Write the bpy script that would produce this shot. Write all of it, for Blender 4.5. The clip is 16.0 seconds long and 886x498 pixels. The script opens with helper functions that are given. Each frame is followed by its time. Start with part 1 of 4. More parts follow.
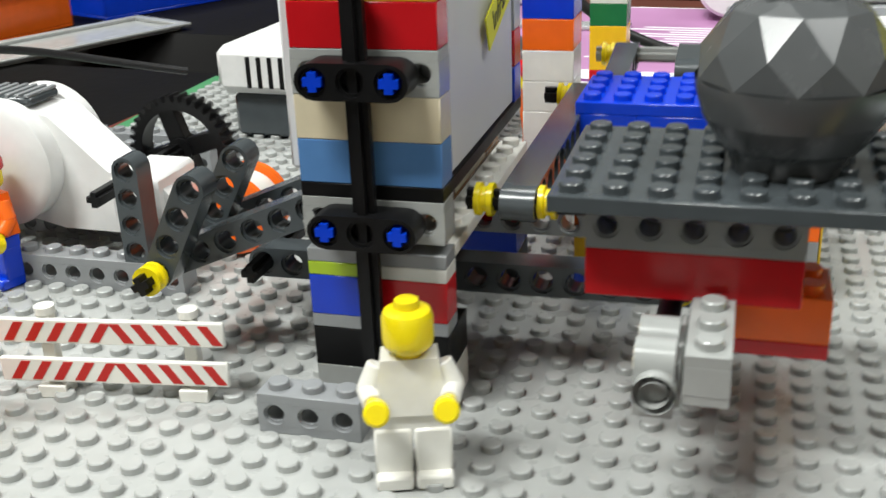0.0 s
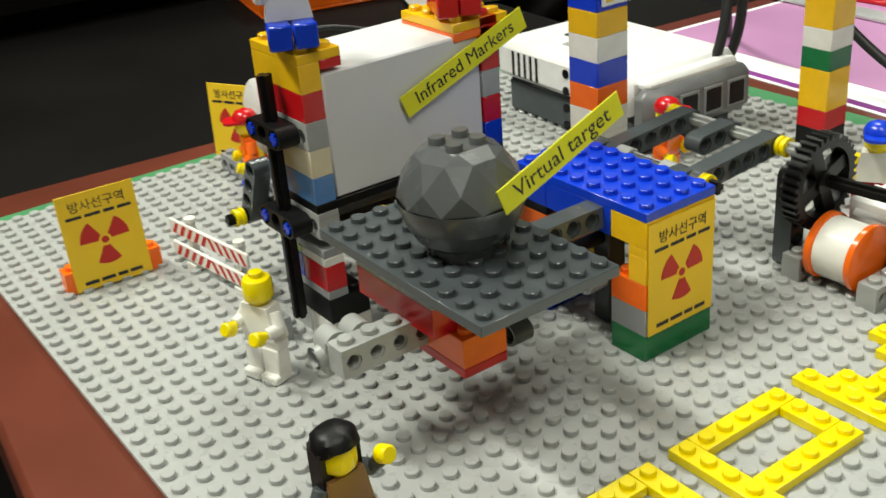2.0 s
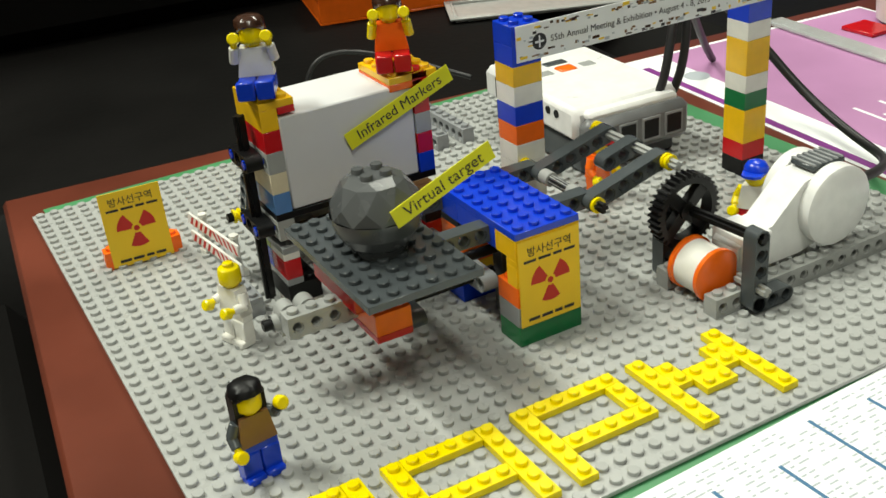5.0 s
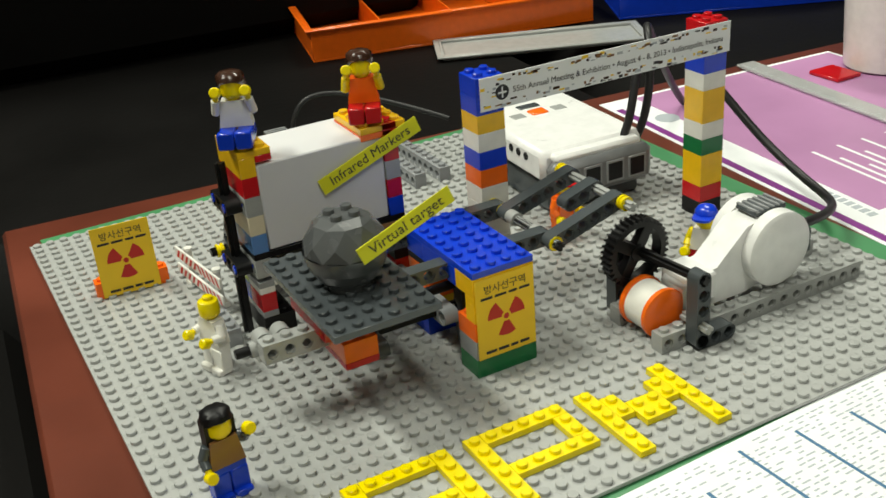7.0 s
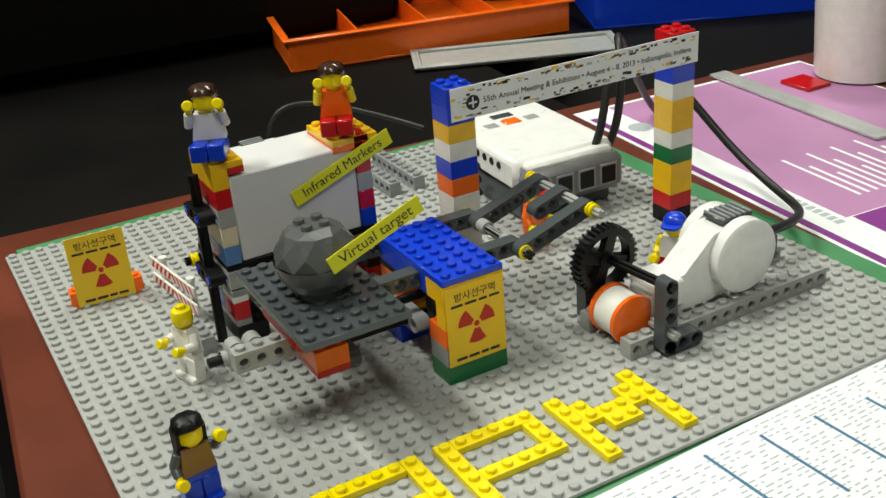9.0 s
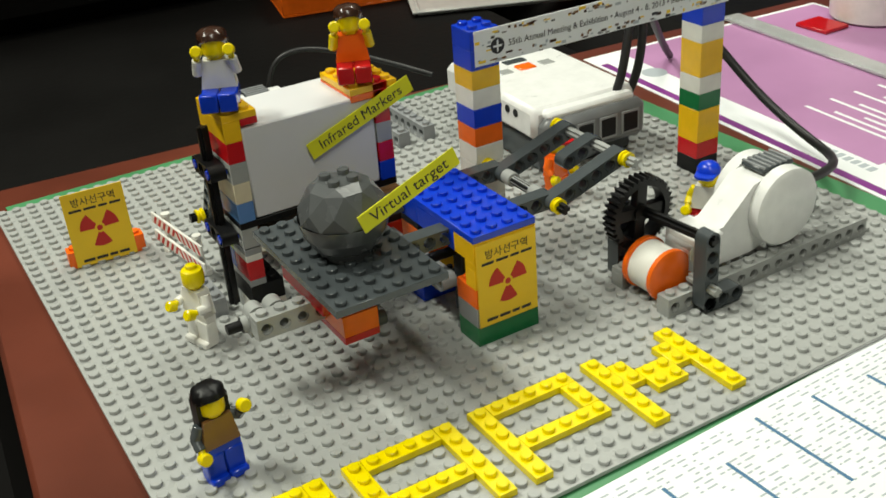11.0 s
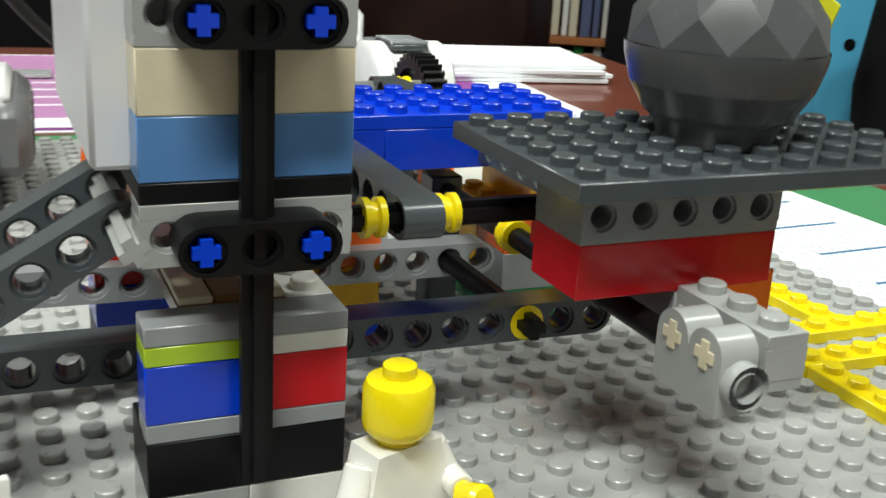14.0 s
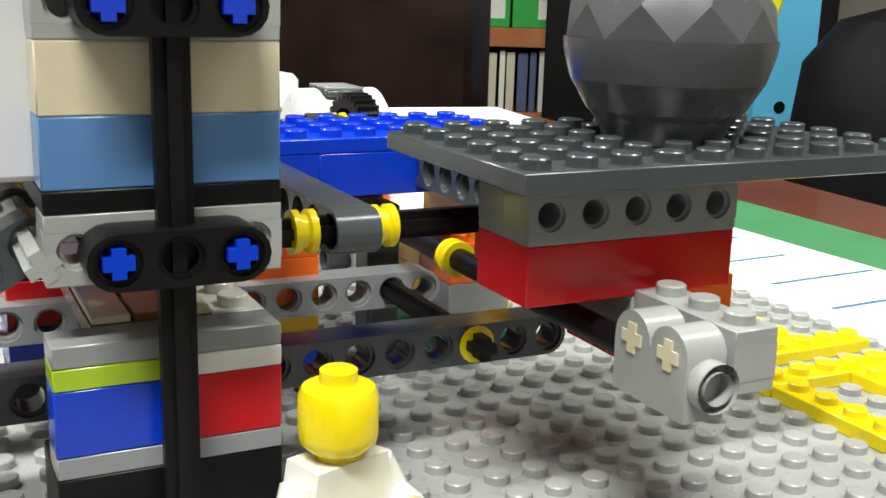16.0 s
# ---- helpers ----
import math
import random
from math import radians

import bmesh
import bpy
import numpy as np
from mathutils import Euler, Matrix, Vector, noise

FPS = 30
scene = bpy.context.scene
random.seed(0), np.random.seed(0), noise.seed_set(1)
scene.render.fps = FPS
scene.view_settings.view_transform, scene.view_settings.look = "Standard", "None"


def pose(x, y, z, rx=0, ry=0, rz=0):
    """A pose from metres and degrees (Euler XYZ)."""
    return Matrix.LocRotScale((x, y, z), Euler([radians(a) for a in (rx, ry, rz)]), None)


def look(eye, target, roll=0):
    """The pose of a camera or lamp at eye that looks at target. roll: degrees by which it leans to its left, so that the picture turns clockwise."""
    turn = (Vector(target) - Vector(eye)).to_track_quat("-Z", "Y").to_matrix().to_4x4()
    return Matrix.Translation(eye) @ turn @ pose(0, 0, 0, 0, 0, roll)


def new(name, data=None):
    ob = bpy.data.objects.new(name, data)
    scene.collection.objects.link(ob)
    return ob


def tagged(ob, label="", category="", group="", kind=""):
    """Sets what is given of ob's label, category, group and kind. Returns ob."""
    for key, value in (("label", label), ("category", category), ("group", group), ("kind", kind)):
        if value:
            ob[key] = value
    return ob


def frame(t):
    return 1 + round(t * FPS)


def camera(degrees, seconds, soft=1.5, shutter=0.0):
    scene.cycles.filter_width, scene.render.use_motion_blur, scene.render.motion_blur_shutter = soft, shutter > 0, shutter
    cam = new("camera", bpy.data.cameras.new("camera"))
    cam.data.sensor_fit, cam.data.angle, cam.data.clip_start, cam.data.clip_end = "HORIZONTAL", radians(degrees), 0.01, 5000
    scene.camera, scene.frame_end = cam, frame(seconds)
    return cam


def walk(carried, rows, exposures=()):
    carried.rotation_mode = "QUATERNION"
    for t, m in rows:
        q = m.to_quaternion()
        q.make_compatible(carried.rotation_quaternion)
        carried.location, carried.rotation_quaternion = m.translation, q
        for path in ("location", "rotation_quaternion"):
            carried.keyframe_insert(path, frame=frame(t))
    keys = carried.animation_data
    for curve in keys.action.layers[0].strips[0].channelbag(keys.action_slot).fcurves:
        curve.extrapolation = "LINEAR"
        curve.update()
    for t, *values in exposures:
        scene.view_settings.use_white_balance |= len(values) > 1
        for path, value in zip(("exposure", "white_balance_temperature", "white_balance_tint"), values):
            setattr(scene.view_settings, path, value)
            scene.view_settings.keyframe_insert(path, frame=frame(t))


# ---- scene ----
cam = camera(44.6, 16.0, soft=1.5, shutter=0.5)
PATH = [
    (0, (-0.124, 0.117, 0.126), (1.656, 0.637, -0.622), -2.2),
    (0.5, (-0.123, 0.065, 0.148), (1.541, 0.797, -0.686), 0.7),
    (1, (-0.105, -0.04, 0.164), (1.262, 1.172, -0.651), -2.6),
    (1.5, (-0.084, -0.096, 0.18), (1.08, 1.326, -0.61), -4.8),
    (2, (-0.071, -0.119, 0.199), (0.934, 1.363, -0.69), -4.8),
    (2.5, (-0.07, -0.143, 0.212), (0.863, 1.409, -0.637), -5.2),
    (3, (-0.068, -0.165, 0.22), (0.82, 1.42, -0.615), -5.0),
    (3.5, (-0.061, -0.185, 0.229), (0.775, 1.431, -0.601), -5.8),
    (4, (-0.056, -0.207, 0.231), (0.786, 1.405, -0.601), -5.7),
    (4.2, (-0.054, -0.214, 0.237), (0.783, 1.386, -0.622), -5.6),
    (6.3, (-0.047, -0.263, 0.269), (0.719, 1.328, -0.67), -5.1),
    (6.5, (-0.045, -0.265, 0.273), (0.726, 1.336, -0.644), -5.1),
    (7, (-0.046, -0.272, 0.274), (0.76, 1.33, -0.61), -4.8),
    (7.5, (-0.045, -0.276, 0.277), (0.775, 1.324, -0.599), -4.6),
    (8, (-0.043, -0.278, 0.278), (0.795, 1.308, -0.607), -4.5),
    (8.5, (-0.043, -0.28, 0.277), (0.794, 1.315, -0.593), -4.6),
    (11, (-0.05, -0.244, 0.266), (0.799, 1.294, -0.691), -4.6),
    (11.5, (-0.109, -0.149, 0.249), (0.99, 1.192, -0.748), -2.1),
    (12, (-0.126, -0.031, 0.21), (1.252, 0.991, -0.818), -1.7),
    (12.5, (-0.126, 0.057, 0.174), (1.578, 0.584, -0.73), -1.7),
    (13, (-0.107, 0.131, 0.129), (1.758, 0.152, -0.592), -0.6),
    (13.5, (-0.095, 0.184, 0.12), (1.777, -0.051, -0.543), 0.4),
    (14, (-0.072, 0.228, 0.101), (1.667, -0.546, -0.513), 3.3),
    (14.5, (-0.055, 0.219, 0.088), (1.707, -0.549, -0.462), 0.8),
    (15, (-0.054, 0.22, 0.085), (1.7, -0.584, -0.44), 1.3),
    (15.5, (-0.056, 0.22, 0.084), (1.682, -0.65, -0.388), 2.1),
    (16, (-0.064, 0.223, 0.086), (1.672, -0.654, -0.38), 1.7),
]
walk(cam, [(t, look(eye, target, roll)) for t, eye, target, roll in PATH], exposures=[(0.0, 0.2, 6120, 17), (0.5, 0.12, 6300, 18), (1.0, 0.0, 6650, 18), (1.5, 0.0, 6550, 13), (3.5, 0.0, 6550, 10), (6.5, -0.29, 6650, 10), (8.5, -0.3, 6500, 12), (11.0, -0.3, 6600, 10), (12.0, -0.25, 6520, 16), (12.5, -0.25, 6500, 16), (13.0, -0.45, 6650, 14), (13.5, -0.12, 6200, 14), (14.0, 0.07, 6150, 13), (14.5, 0.3, 6350, 14), (15.5, 0.28, 6300, 14), (16.0, 0.46, 6260, 16)])

# ---- world, light ----
world = bpy.data.worlds.new("world")
world.use_nodes = True
world.node_tree.nodes["Background"].inputs[0].default_value = (0.9, 0.95, 1.0, 1)
world.node_tree.nodes["Background"].inputs[1].default_value = 0.01
scene.world = world

U = 0.008          # stud pitch
BR, PL = 9.6, 3.2  # brick and plate height, mm


def ceiling_lamp(x, y, z, w, h, watts):
    data = bpy.data.lights.new("tube_light", "AREA")
    data.shape, data.size, data.size_y, data.energy = "RECTANGLE", w, h, watts
    data.color = (0.97, 1.0, 0.87)
    ob = new("tube_light", data)
    ob.location = (x, y, z)
    return ob


ceiling_lamp(-0.9, 1.0, 2.37, 0.3, 1.2, 88)
ceiling_lamp(1.3, 1.2, 2.37, 0.3, 1.2, 48)
ceiling_lamp(-0.3, -1.2, 2.37, 0.3, 1.2, 34)


# ---- materials ----
def material(name, col, rough=0.5, metal=0.0, spec=0.5, noise_scale=0.0, amount=0.0, bump=0.0, bump_scale=0.0, coat=0.0, trans=0.0, emit=0.0, jitter=0.0):
    m = bpy.data.materials.new(name)
    m.use_nodes = True
    nt = m.node_tree
    b = nt.nodes["Principled BSDF"]
    b.inputs["Base Color"].default_value = (*col, 1)
    b.inputs["Roughness"].default_value = rough
    b.inputs["Metallic"].default_value = metal
    b.inputs["Specular IOR Level"].default_value = spec
    b.inputs["Coat Weight"].default_value = coat
    b.inputs["Transmission Weight"].default_value = trans
    if emit:
        b.inputs["Emission Color"].default_value = (*col, 1)
        b.inputs["Emission Strength"].default_value = emit
    tc = nt.nodes.new("ShaderNodeTexCoord")
    if amount or jitter:
        out = None
        if amount:
            n1 = nt.nodes.new("ShaderNodeTexNoise")
            n1.inputs["Scale"].default_value, n1.inputs["Detail"].default_value = noise_scale, 6
            nt.links.new(tc.outputs["Object"], n1.inputs["Vector"])
            ramp = nt.nodes.new("ShaderNodeMapRange")
            ramp.inputs["From Min"].default_value, ramp.inputs["From Max"].default_value = 0.3, 0.7
            ramp.inputs["To Min"].default_value, ramp.inputs["To Max"].default_value = 1 - amount, 1 + amount
            nt.links.new(n1.outputs["Fac"], ramp.inputs["Value"])
            out = ramp.outputs["Result"]
            r2 = nt.nodes.new("ShaderNodeMapRange")
            r2.inputs["To Min"].default_value, r2.inputs["To Max"].default_value = max(0.02, rough * 0.75), min(1, rough * 1.3)
            nt.links.new(n1.outputs["Fac"], r2.inputs["Value"])
            nt.links.new(r2.outputs["Result"], b.inputs["Roughness"])
        if jitter:
            oi = nt.nodes.new("ShaderNodeObjectInfo")
            j = nt.nodes.new("ShaderNodeMapRange")
            j.inputs["To Min"].default_value, j.inputs["To Max"].default_value = 1 - jitter, 1 + jitter
            nt.links.new(oi.outputs["Random"], j.inputs["Value"])
            if out:
                mul = nt.nodes.new("ShaderNodeMath")
                mul.operation = "MULTIPLY"
                nt.links.new(out, mul.inputs[0])
                nt.links.new(j.outputs["Result"], mul.inputs[1])
                out = mul.outputs[0]
            else:
                out = j.outputs["Result"]
        mix = nt.nodes.new("ShaderNodeVectorMath")
        mix.operation = "SCALE"
        mix.inputs[0].default_value = col
        nt.links.new(out, mix.inputs["Scale"])
        nt.links.new(mix.outputs[0], b.inputs["Base Color"])
    if bump:
        n2 = nt.nodes.new("ShaderNodeTexNoise")
        n2.inputs["Scale"].default_value, n2.inputs["Detail"].default_value = bump_scale, 4
        nt.links.new(tc.outputs["Object"], n2.inputs["Vector"])
        bp = nt.nodes.new("ShaderNodeBump")
        bp.inputs["Strength"].default_value, bp.inputs["Distance"].default_value = bump, 0.0004
        nt.links.new(n2.outputs["Fac"], bp.inputs["Height"])
        nt.links.new(bp.outputs["Normal"], b.inputs["Normal"])
    return m


def abs_plastic(name, col, rough=0.22):
    return material(name, col, rough, spec=0.5, noise_scale=140, amount=0.05, bump=0.04, bump_scale=60, jitter=0.04)


LGRAY = abs_plastic("light_grey_plastic", (0.36, 0.37, 0.36))
PLATEGRAY = abs_plastic("baseplate_plastic", (0.40, 0.41, 0.40), 0.28)
MGRAY = abs_plastic("mid_grey_plastic", (0.27, 0.28, 0.29))
DGRAY = abs_plastic("dark_grey_plastic", (0.062, 0.072, 0.078))
BLACK = material("black_plastic", (0.004, 0.004, 0.0045), 0.4, spec=0.28, noise_scale=140, amount=0.05, bump=0.04, bump_scale=60)
RED = abs_plastic("red_plastic", (0.55, 0.008, 0.012))
ORANGE = abs_plastic("orange_plastic", (0.92, 0.15, 0.008))
YELLOW = abs_plastic("yellow_plastic", (0.86, 0.50, 0.01))
BRIGHTY = abs_plastic("bright_yellow_plastic", (0.88, 0.70, 0.0))
BLUE = abs_plastic("blue_plastic", (0.004, 0.045, 0.58))
MBLUE = abs_plastic("medium_blue_plastic", (0.10, 0.24, 0.52))
GREEN = abs_plastic("green_plastic", (0.01, 0.16, 0.05))
LIME = abs_plastic("lime_plastic", (0.38, 0.55, 0.02))
WHITE = abs_plastic("white_plastic", (0.78, 0.77, 0.72))
TAN = abs_plastic("tan_plastic", (0.72, 0.64, 0.46))
BROWN = abs_plastic("brown_plastic", (0.20, 0.10, 0.04))
HAIR = abs_plastic("hair_plastic", (0.045, 0.018, 0.010))
NXTWHITE = abs_plastic("controller_white", (0.80, 0.80, 0.79), 0.3)
CASEGRAY = abs_plastic("case_grey_plastic", (0.15, 0.155, 0.16), 0.35)
PANEL = material("panel_card", (0.66, 0.66, 0.68), 0.45, noise_scale=30, amount=0.03, bump=0.05, bump_scale=200)
PAPER = material("paper", (0.82, 0.84, 0.86), 0.7, noise_scale=50, amount=0.03)
INK = material("ink", (0.02, 0.02, 0.025), 0.6)
INKBLUE = material("blue_ink", (0.05, 0.16, 0.30), 0.6)
INKGRAY = material("grey_ink", (0.42, 0.46, 0.50), 0.7)
CARDY = material("yellow_card", (0.86, 0.56, 0.015), 0.5, noise_scale=60, amount=0.04)
FLAGY = material("flag_yellow_card", (0.80, 0.78, 0.01), 0.5, noise_scale=60, amount=0.04)
INKRED = material("red_ink", (0.50, 0.015, 0.01), 0.5)
WOOD = material("table_wood", (0.13, 0.030, 0.016), 0.32, noise_scale=7, amount=0.35, bump=0.1, bump_scale=120, coat=0.3)
LEATHER = material("black_leather", (0.004, 0.0036, 0.0034), 0.6, spec=0.07, noise_scale=8, amount=0.25, bump=0.5, bump_scale=160)
MATG = material("green_sheet", (0.06, 0.24, 0.10), 0.4, noise_scale=20, amount=0.08)
PURPLE = material("purple_print", (0.22, 0.03, 0.24), 0.4, noise_scale=6, amount=0.2)
PINK = material("pink_print", (0.46, 0.22, 0.42), 0.4, noise_scale=8, amount=0.15)
CABLE = material("cable_rubber", (0.012, 0.012, 0.013), 0.45, noise_scale=80, amount=0.1)
WALLP = material("wall_paint", (0.52, 0.50, 0.46), 0.8, noise_scale=3, amount=0.06, bump=0.2, bump_scale=90)
CEIL = material("ceiling_paint", (0.78, 0.78, 0.76), 0.85, noise_scale=4, amount=0.04)
CARPET = material("dark_carpet", (0.030, 0.026, 0.023), 0.8, spec=0.2, noise_scale=12, amount=0.25, bump=0.5, bump_scale=300)
BALLG = abs_plastic("ball_grey_plastic", (0.085, 0.09, 0.093), 0.25)


# ---- mesh building ----
class Mesh:
    """Collects faces in millimetres, then becomes one mesh object."""

    def __init__(self):
        self.v, self.f, self.mi, self.mats, self.weld = [], [], [], [], False

    def mat(self, m):
        if m not in self.mats:
            self.mats.append(m)
        return self.mats.index(m)

    def add(self, verts, faces, m, xf=None):
        n, k = len(self.v), self.mat(m)
        self.v += [tuple(xf @ Vector(p)) for p in verts] if xf else [tuple(p) for p in verts]
        self.f += [tuple(n + i for i in q) for q in faces]
        self.mi += [k] * len(faces)
        return self

    def box(self, x0, y0, z0, x1, y1, z1, m, c=0.25, xf=None):
        c = min(c, (x1 - x0) * 0.45, (y1 - y0) * 0.45, (z1 - z0) * 0.45)
        cx, cy, cz = (x0 + x1) / 2, (y0 + y1) / 2, (z0 + z1) / 2
        hx, hy, hz = (x1 - x0) / 2, (y1 - y0) / 2, (z1 - z0) / 2
        vs, idx = [], {}
        for sx in (-1, 1):
            for sy in (-1, 1):
                for sz in (-1, 1):
                    for a, off in enumerate(((0, c, c), (c, 0, c), (c, c, 0))):
                        idx[sx, sy, sz, a] = len(vs)
                        vs.append((cx + sx * (hx - off[0]), cy + sy * (hy - off[1]), cz + sz * (hz - off[2])))
        fs = []
        for s in (-1, 1):
            q = [idx[s, a, b, 0] for a, b in ((-1, -1), (1, -1), (1, 1), (-1, 1))]
            fs.append(q if s > 0 else q[::-1])
            q = [idx[a, s, b, 1] for a, b in ((-1, -1), (1, -1), (1, 1), (-1, 1))]
            fs.append(q if s < 0 else q[::-1])
            q = [idx[a, b, s, 2] for a, b in ((-1, -1), (1, -1), (1, 1), (-1, 1))]
            fs.append(q if s > 0 else q[::-1])
        for a in (-1, 1):
            for b in (-1, 1):
                q = [idx[-1, a, b, 1], idx[1, a, b, 1], idx[1, a, b, 2], idx[-1, a, b, 2]]
                fs.append(q if a * b < 0 else q[::-1])
                q = [idx[a, -1, b, 0], idx[a, 1, b, 0], idx[a, 1, b, 2], idx[a, -1, b, 2]]
                fs.append(q if a * b > 0 else q[::-1])
                q = [idx[a, b, -1, 0], idx[a, b, 1, 0], idx[a, b, 1, 1], idx[a, b, -1, 1]]
                fs.append(q if a * b < 0 else q[::-1])
        for sx in (-1, 1):
            for sy in (-1, 1):
                for sz in (-1, 1):
                    q = [idx[sx, sy, sz, a] for a in range(3)]
                    fs.append(q if sx * sy * sz > 0 else q[::-1])
        return self.add(vs, fs, m, xf)

    def lathe(self, rings, m, n=16, xf=None, cap0=True, cap1=True):
        """rings: (radius, z) from below; round z."""
        vs, fs = [], []
        for r, z in rings:
            vs += [(r * math.cos(2 * math.pi * i / n), r * math.sin(2 * math.pi * i / n), z) for i in range(n)]
        for k in range(len(rings) - 1):
            for i in range(n):
                j = (i + 1) % n
                fs.append((k * n + i, k * n + j, k * n + n + j, k * n + n + i))
        if cap0:
            fs.append(tuple(range(n))[::-1])
        if cap1:
            fs.append(tuple(range((len(rings) - 1) * n, len(rings) * n)))
        return self.add(vs, fs, m, xf)

    def stud(self, x, y, z, m, n=12):
        return self.lathe([(2.4, z), (2.4, z + 1.5), (2.15, z + 1.75)], m, n, Matrix.Translation((x, y, 0)), cap0=False)

    def prism(self, pts, z0, z1, m, xf=None, c=0.0):
        """A convex or simple outline, extruded along z."""
        n = len(pts)
        vs = [(x, y, z0) for x, y in pts] + [(x, y, z1) for x, y in pts]
        fs = [tuple(range(n))[::-1], tuple(range(n, 2 * n))] + [(i, (i + 1) % n, n + (i + 1) % n, n + i) for i in range(n)]
        return self.add(vs, fs, m, xf)

    def holed(self, n, w, h, m, rnd=True, hole=2.45, inner=None, xf=None):
        """A beam of n cells along x, h deep in y, w thick in z, a hole through each cell along z; centred on the first hole."""
        g = 16
        self.weld = True
        for k in range(n):
            ox = 8.0 * k
            outer = []
            for i in range(g):
                a = 2 * math.pi * i / g
                ca, sa = math.cos(a), math.sin(a)
                end = rnd and ((k == 0 and ca < -1e-6) or (k == n - 1 and ca > 1e-6))
                if end:
                    outer.append((4.0 * ca, h / 2 * sa))
                else:
                    s = 1 / max(abs(ca), abs(sa))
                    outer.append((4.0 * ca * s, h / 2 * sa * s))
            inn = [(hole * math.cos(2 * math.pi * i / g), hole * math.sin(2 * math.pi * i / g)) for i in range(g)]
            lip = [(1.28 * x, 1.28 * y) for x, y in inn]
            vs, fs = [], []
            for z, s in ((w / 2, 1), (-w / 2, -1)):
                b = len(vs)
                vs += [(ox + x, y, z) for x, y in outer] + [(ox + x, y, z) for x, y in lip] + [(ox + x, y, z - s * 0.8) for x, y in lip] + [(ox + x, y, z - s * 0.8) for x, y in inn]
                for r in range(3):
                    for i in range(g):
                        j = (i + 1) % g
                        q = (b + r * g + i, b + r * g + j, b + r * g + g + j, b + r * g + g + i)
                        fs.append(q if s > 0 else q[::-1])
            for i in range(g):
                j = (i + 1) % g
                fs.append((3 * g + j, 3 * g + i, 7 * g + i, 7 * g + j)[::-1])
                mid = (outer[i][0] + outer[j][0]) / 2
                if not ((k > 0 and mid < -3.9) or (k < n - 1 and mid > 3.9)):
                    fs.append((4 * g + i, 4 * g + j, j, i))
            self.add(vs, fs, m, xf)
        return self

    def rod(self, p, q, r, m, n=12):
        p, q = Vector(p), Vector(q)
        t = (q - p).to_track_quat("Z", "Y").to_matrix().to_4x4()
        L = (q - p).length
        e = min(0.3, L * 0.2, r * 0.3)
        return self.lathe([(r - e, 0), (r, e), (r, L - e), (r - e, L)], m, n, Matrix.Translation(p) @ t)

    def cross_rod(self, p, q, m, r=2.3):
        """A cross-shaped axle."""
        p, q = Vector(p), Vector(q)
        t = Matrix.Translation(p) @ (q - p).to_track_quat("Z", "Y").to_matrix().to_4x4()
        L, a = (q - p).length, 0.9
        pts = [(r, -a), (r, a), (a, a), (a, r), (-a, r), (-a, a), (-r, a), (-r, -a), (-a, -a), (-a, -r), (a, -r), (a, -a)]
        n = 12
        vs = [(x, y, 0) for x, y in pts] + [(x, y, L) for x, y in pts]
        fs = [(i, (i + 1) % n, n + (i + 1) % n, n + i) for i in range(n)]
        for b, s in ((0, -1), (n, 1)):
            qs = [(b + 11, b + 0, b + 1, b + 2), (b + 2, b + 3, b + 4, b + 5), (b + 5, b + 6, b + 7, b + 8), (b + 8, b + 9, b + 10, b + 11), (b + 2, b + 5, b + 8, b + 11)]
            fs += [q if s > 0 else q[::-1] for q in qs]
        return self.add(vs, fs, m, t)

    def data(self, name, smooth=False):
        me = bpy.data.meshes.new(name)
        me.from_pydata([(x / 1000, y / 1000, z / 1000) for x, y, z in self.v], [], self.f)
        for m in self.mats:
            me.materials.append(m)
        me.polygons.foreach_set("material_index", self.mi)
        if self.weld:
            bm = bmesh.new()
            bm.from_mesh(me)
            bmesh.ops.remove_doubles(bm, verts=bm.verts, dist=2e-6)
            bm.to_mesh(me)
            bm.free()
        if smooth:
            me.shade_smooth()
            me.set_sharp_from_angle(angle=radians(38))
        me.update()
        return me


def put(name, me, parent=None, at=(0, 0, 0), label="", category="", kind="", group=""):
    """Links mesh data as one object; at: millimetres, or a pose."""
    ob = new(name, me.data(name, True) if isinstance(me, Mesh) else me)
    if isinstance(at, Matrix):
        ob.matrix_basis = at
    else:
        ob.location = [a / 1000 for a in at]
    if parent:
        ob.parent = parent
    return tagged(ob, label, category, group, kind)


def thing(name, label, category, at=(0, 0, 0), group=""):
    ob = new(name)
    ob.empty_display_size = 0.01
    if isinstance(at, Matrix):
        ob.matrix_basis = at
    else:
        ob.location = [a / 1000 for a in at]
    return tagged(ob, label, category, group)


BRICKS = {}


def brick(parent, x, y, z, nx, ny, h, m, name="brick", studs=True, label=""):
    """A brick of nx by ny studs whose corner is at (x, y) studs and z mm in its thing's space."""
    key = (nx, ny, h, m.name, studs)
    if key not in BRICKS:
        b = Mesh()
        b.box(0.08, 0.08, 0, nx * 8 - 0.08, ny * 8 - 0.08, h, m, 0.22)
        if studs:
            for i in range(int(nx)):
                for j in range(int(ny)):
                    b.stud(i * 8 + 4, j * 8 + 4, h, m)
        BRICKS[key] = b.data(name, True)
    return put(name, BRICKS[key], parent, (x * 8, y * 8, z), label)


def mm(x, y, z):
    """Studs and millimetres to millimetres."""
    return (x * 8, y * 8, z)


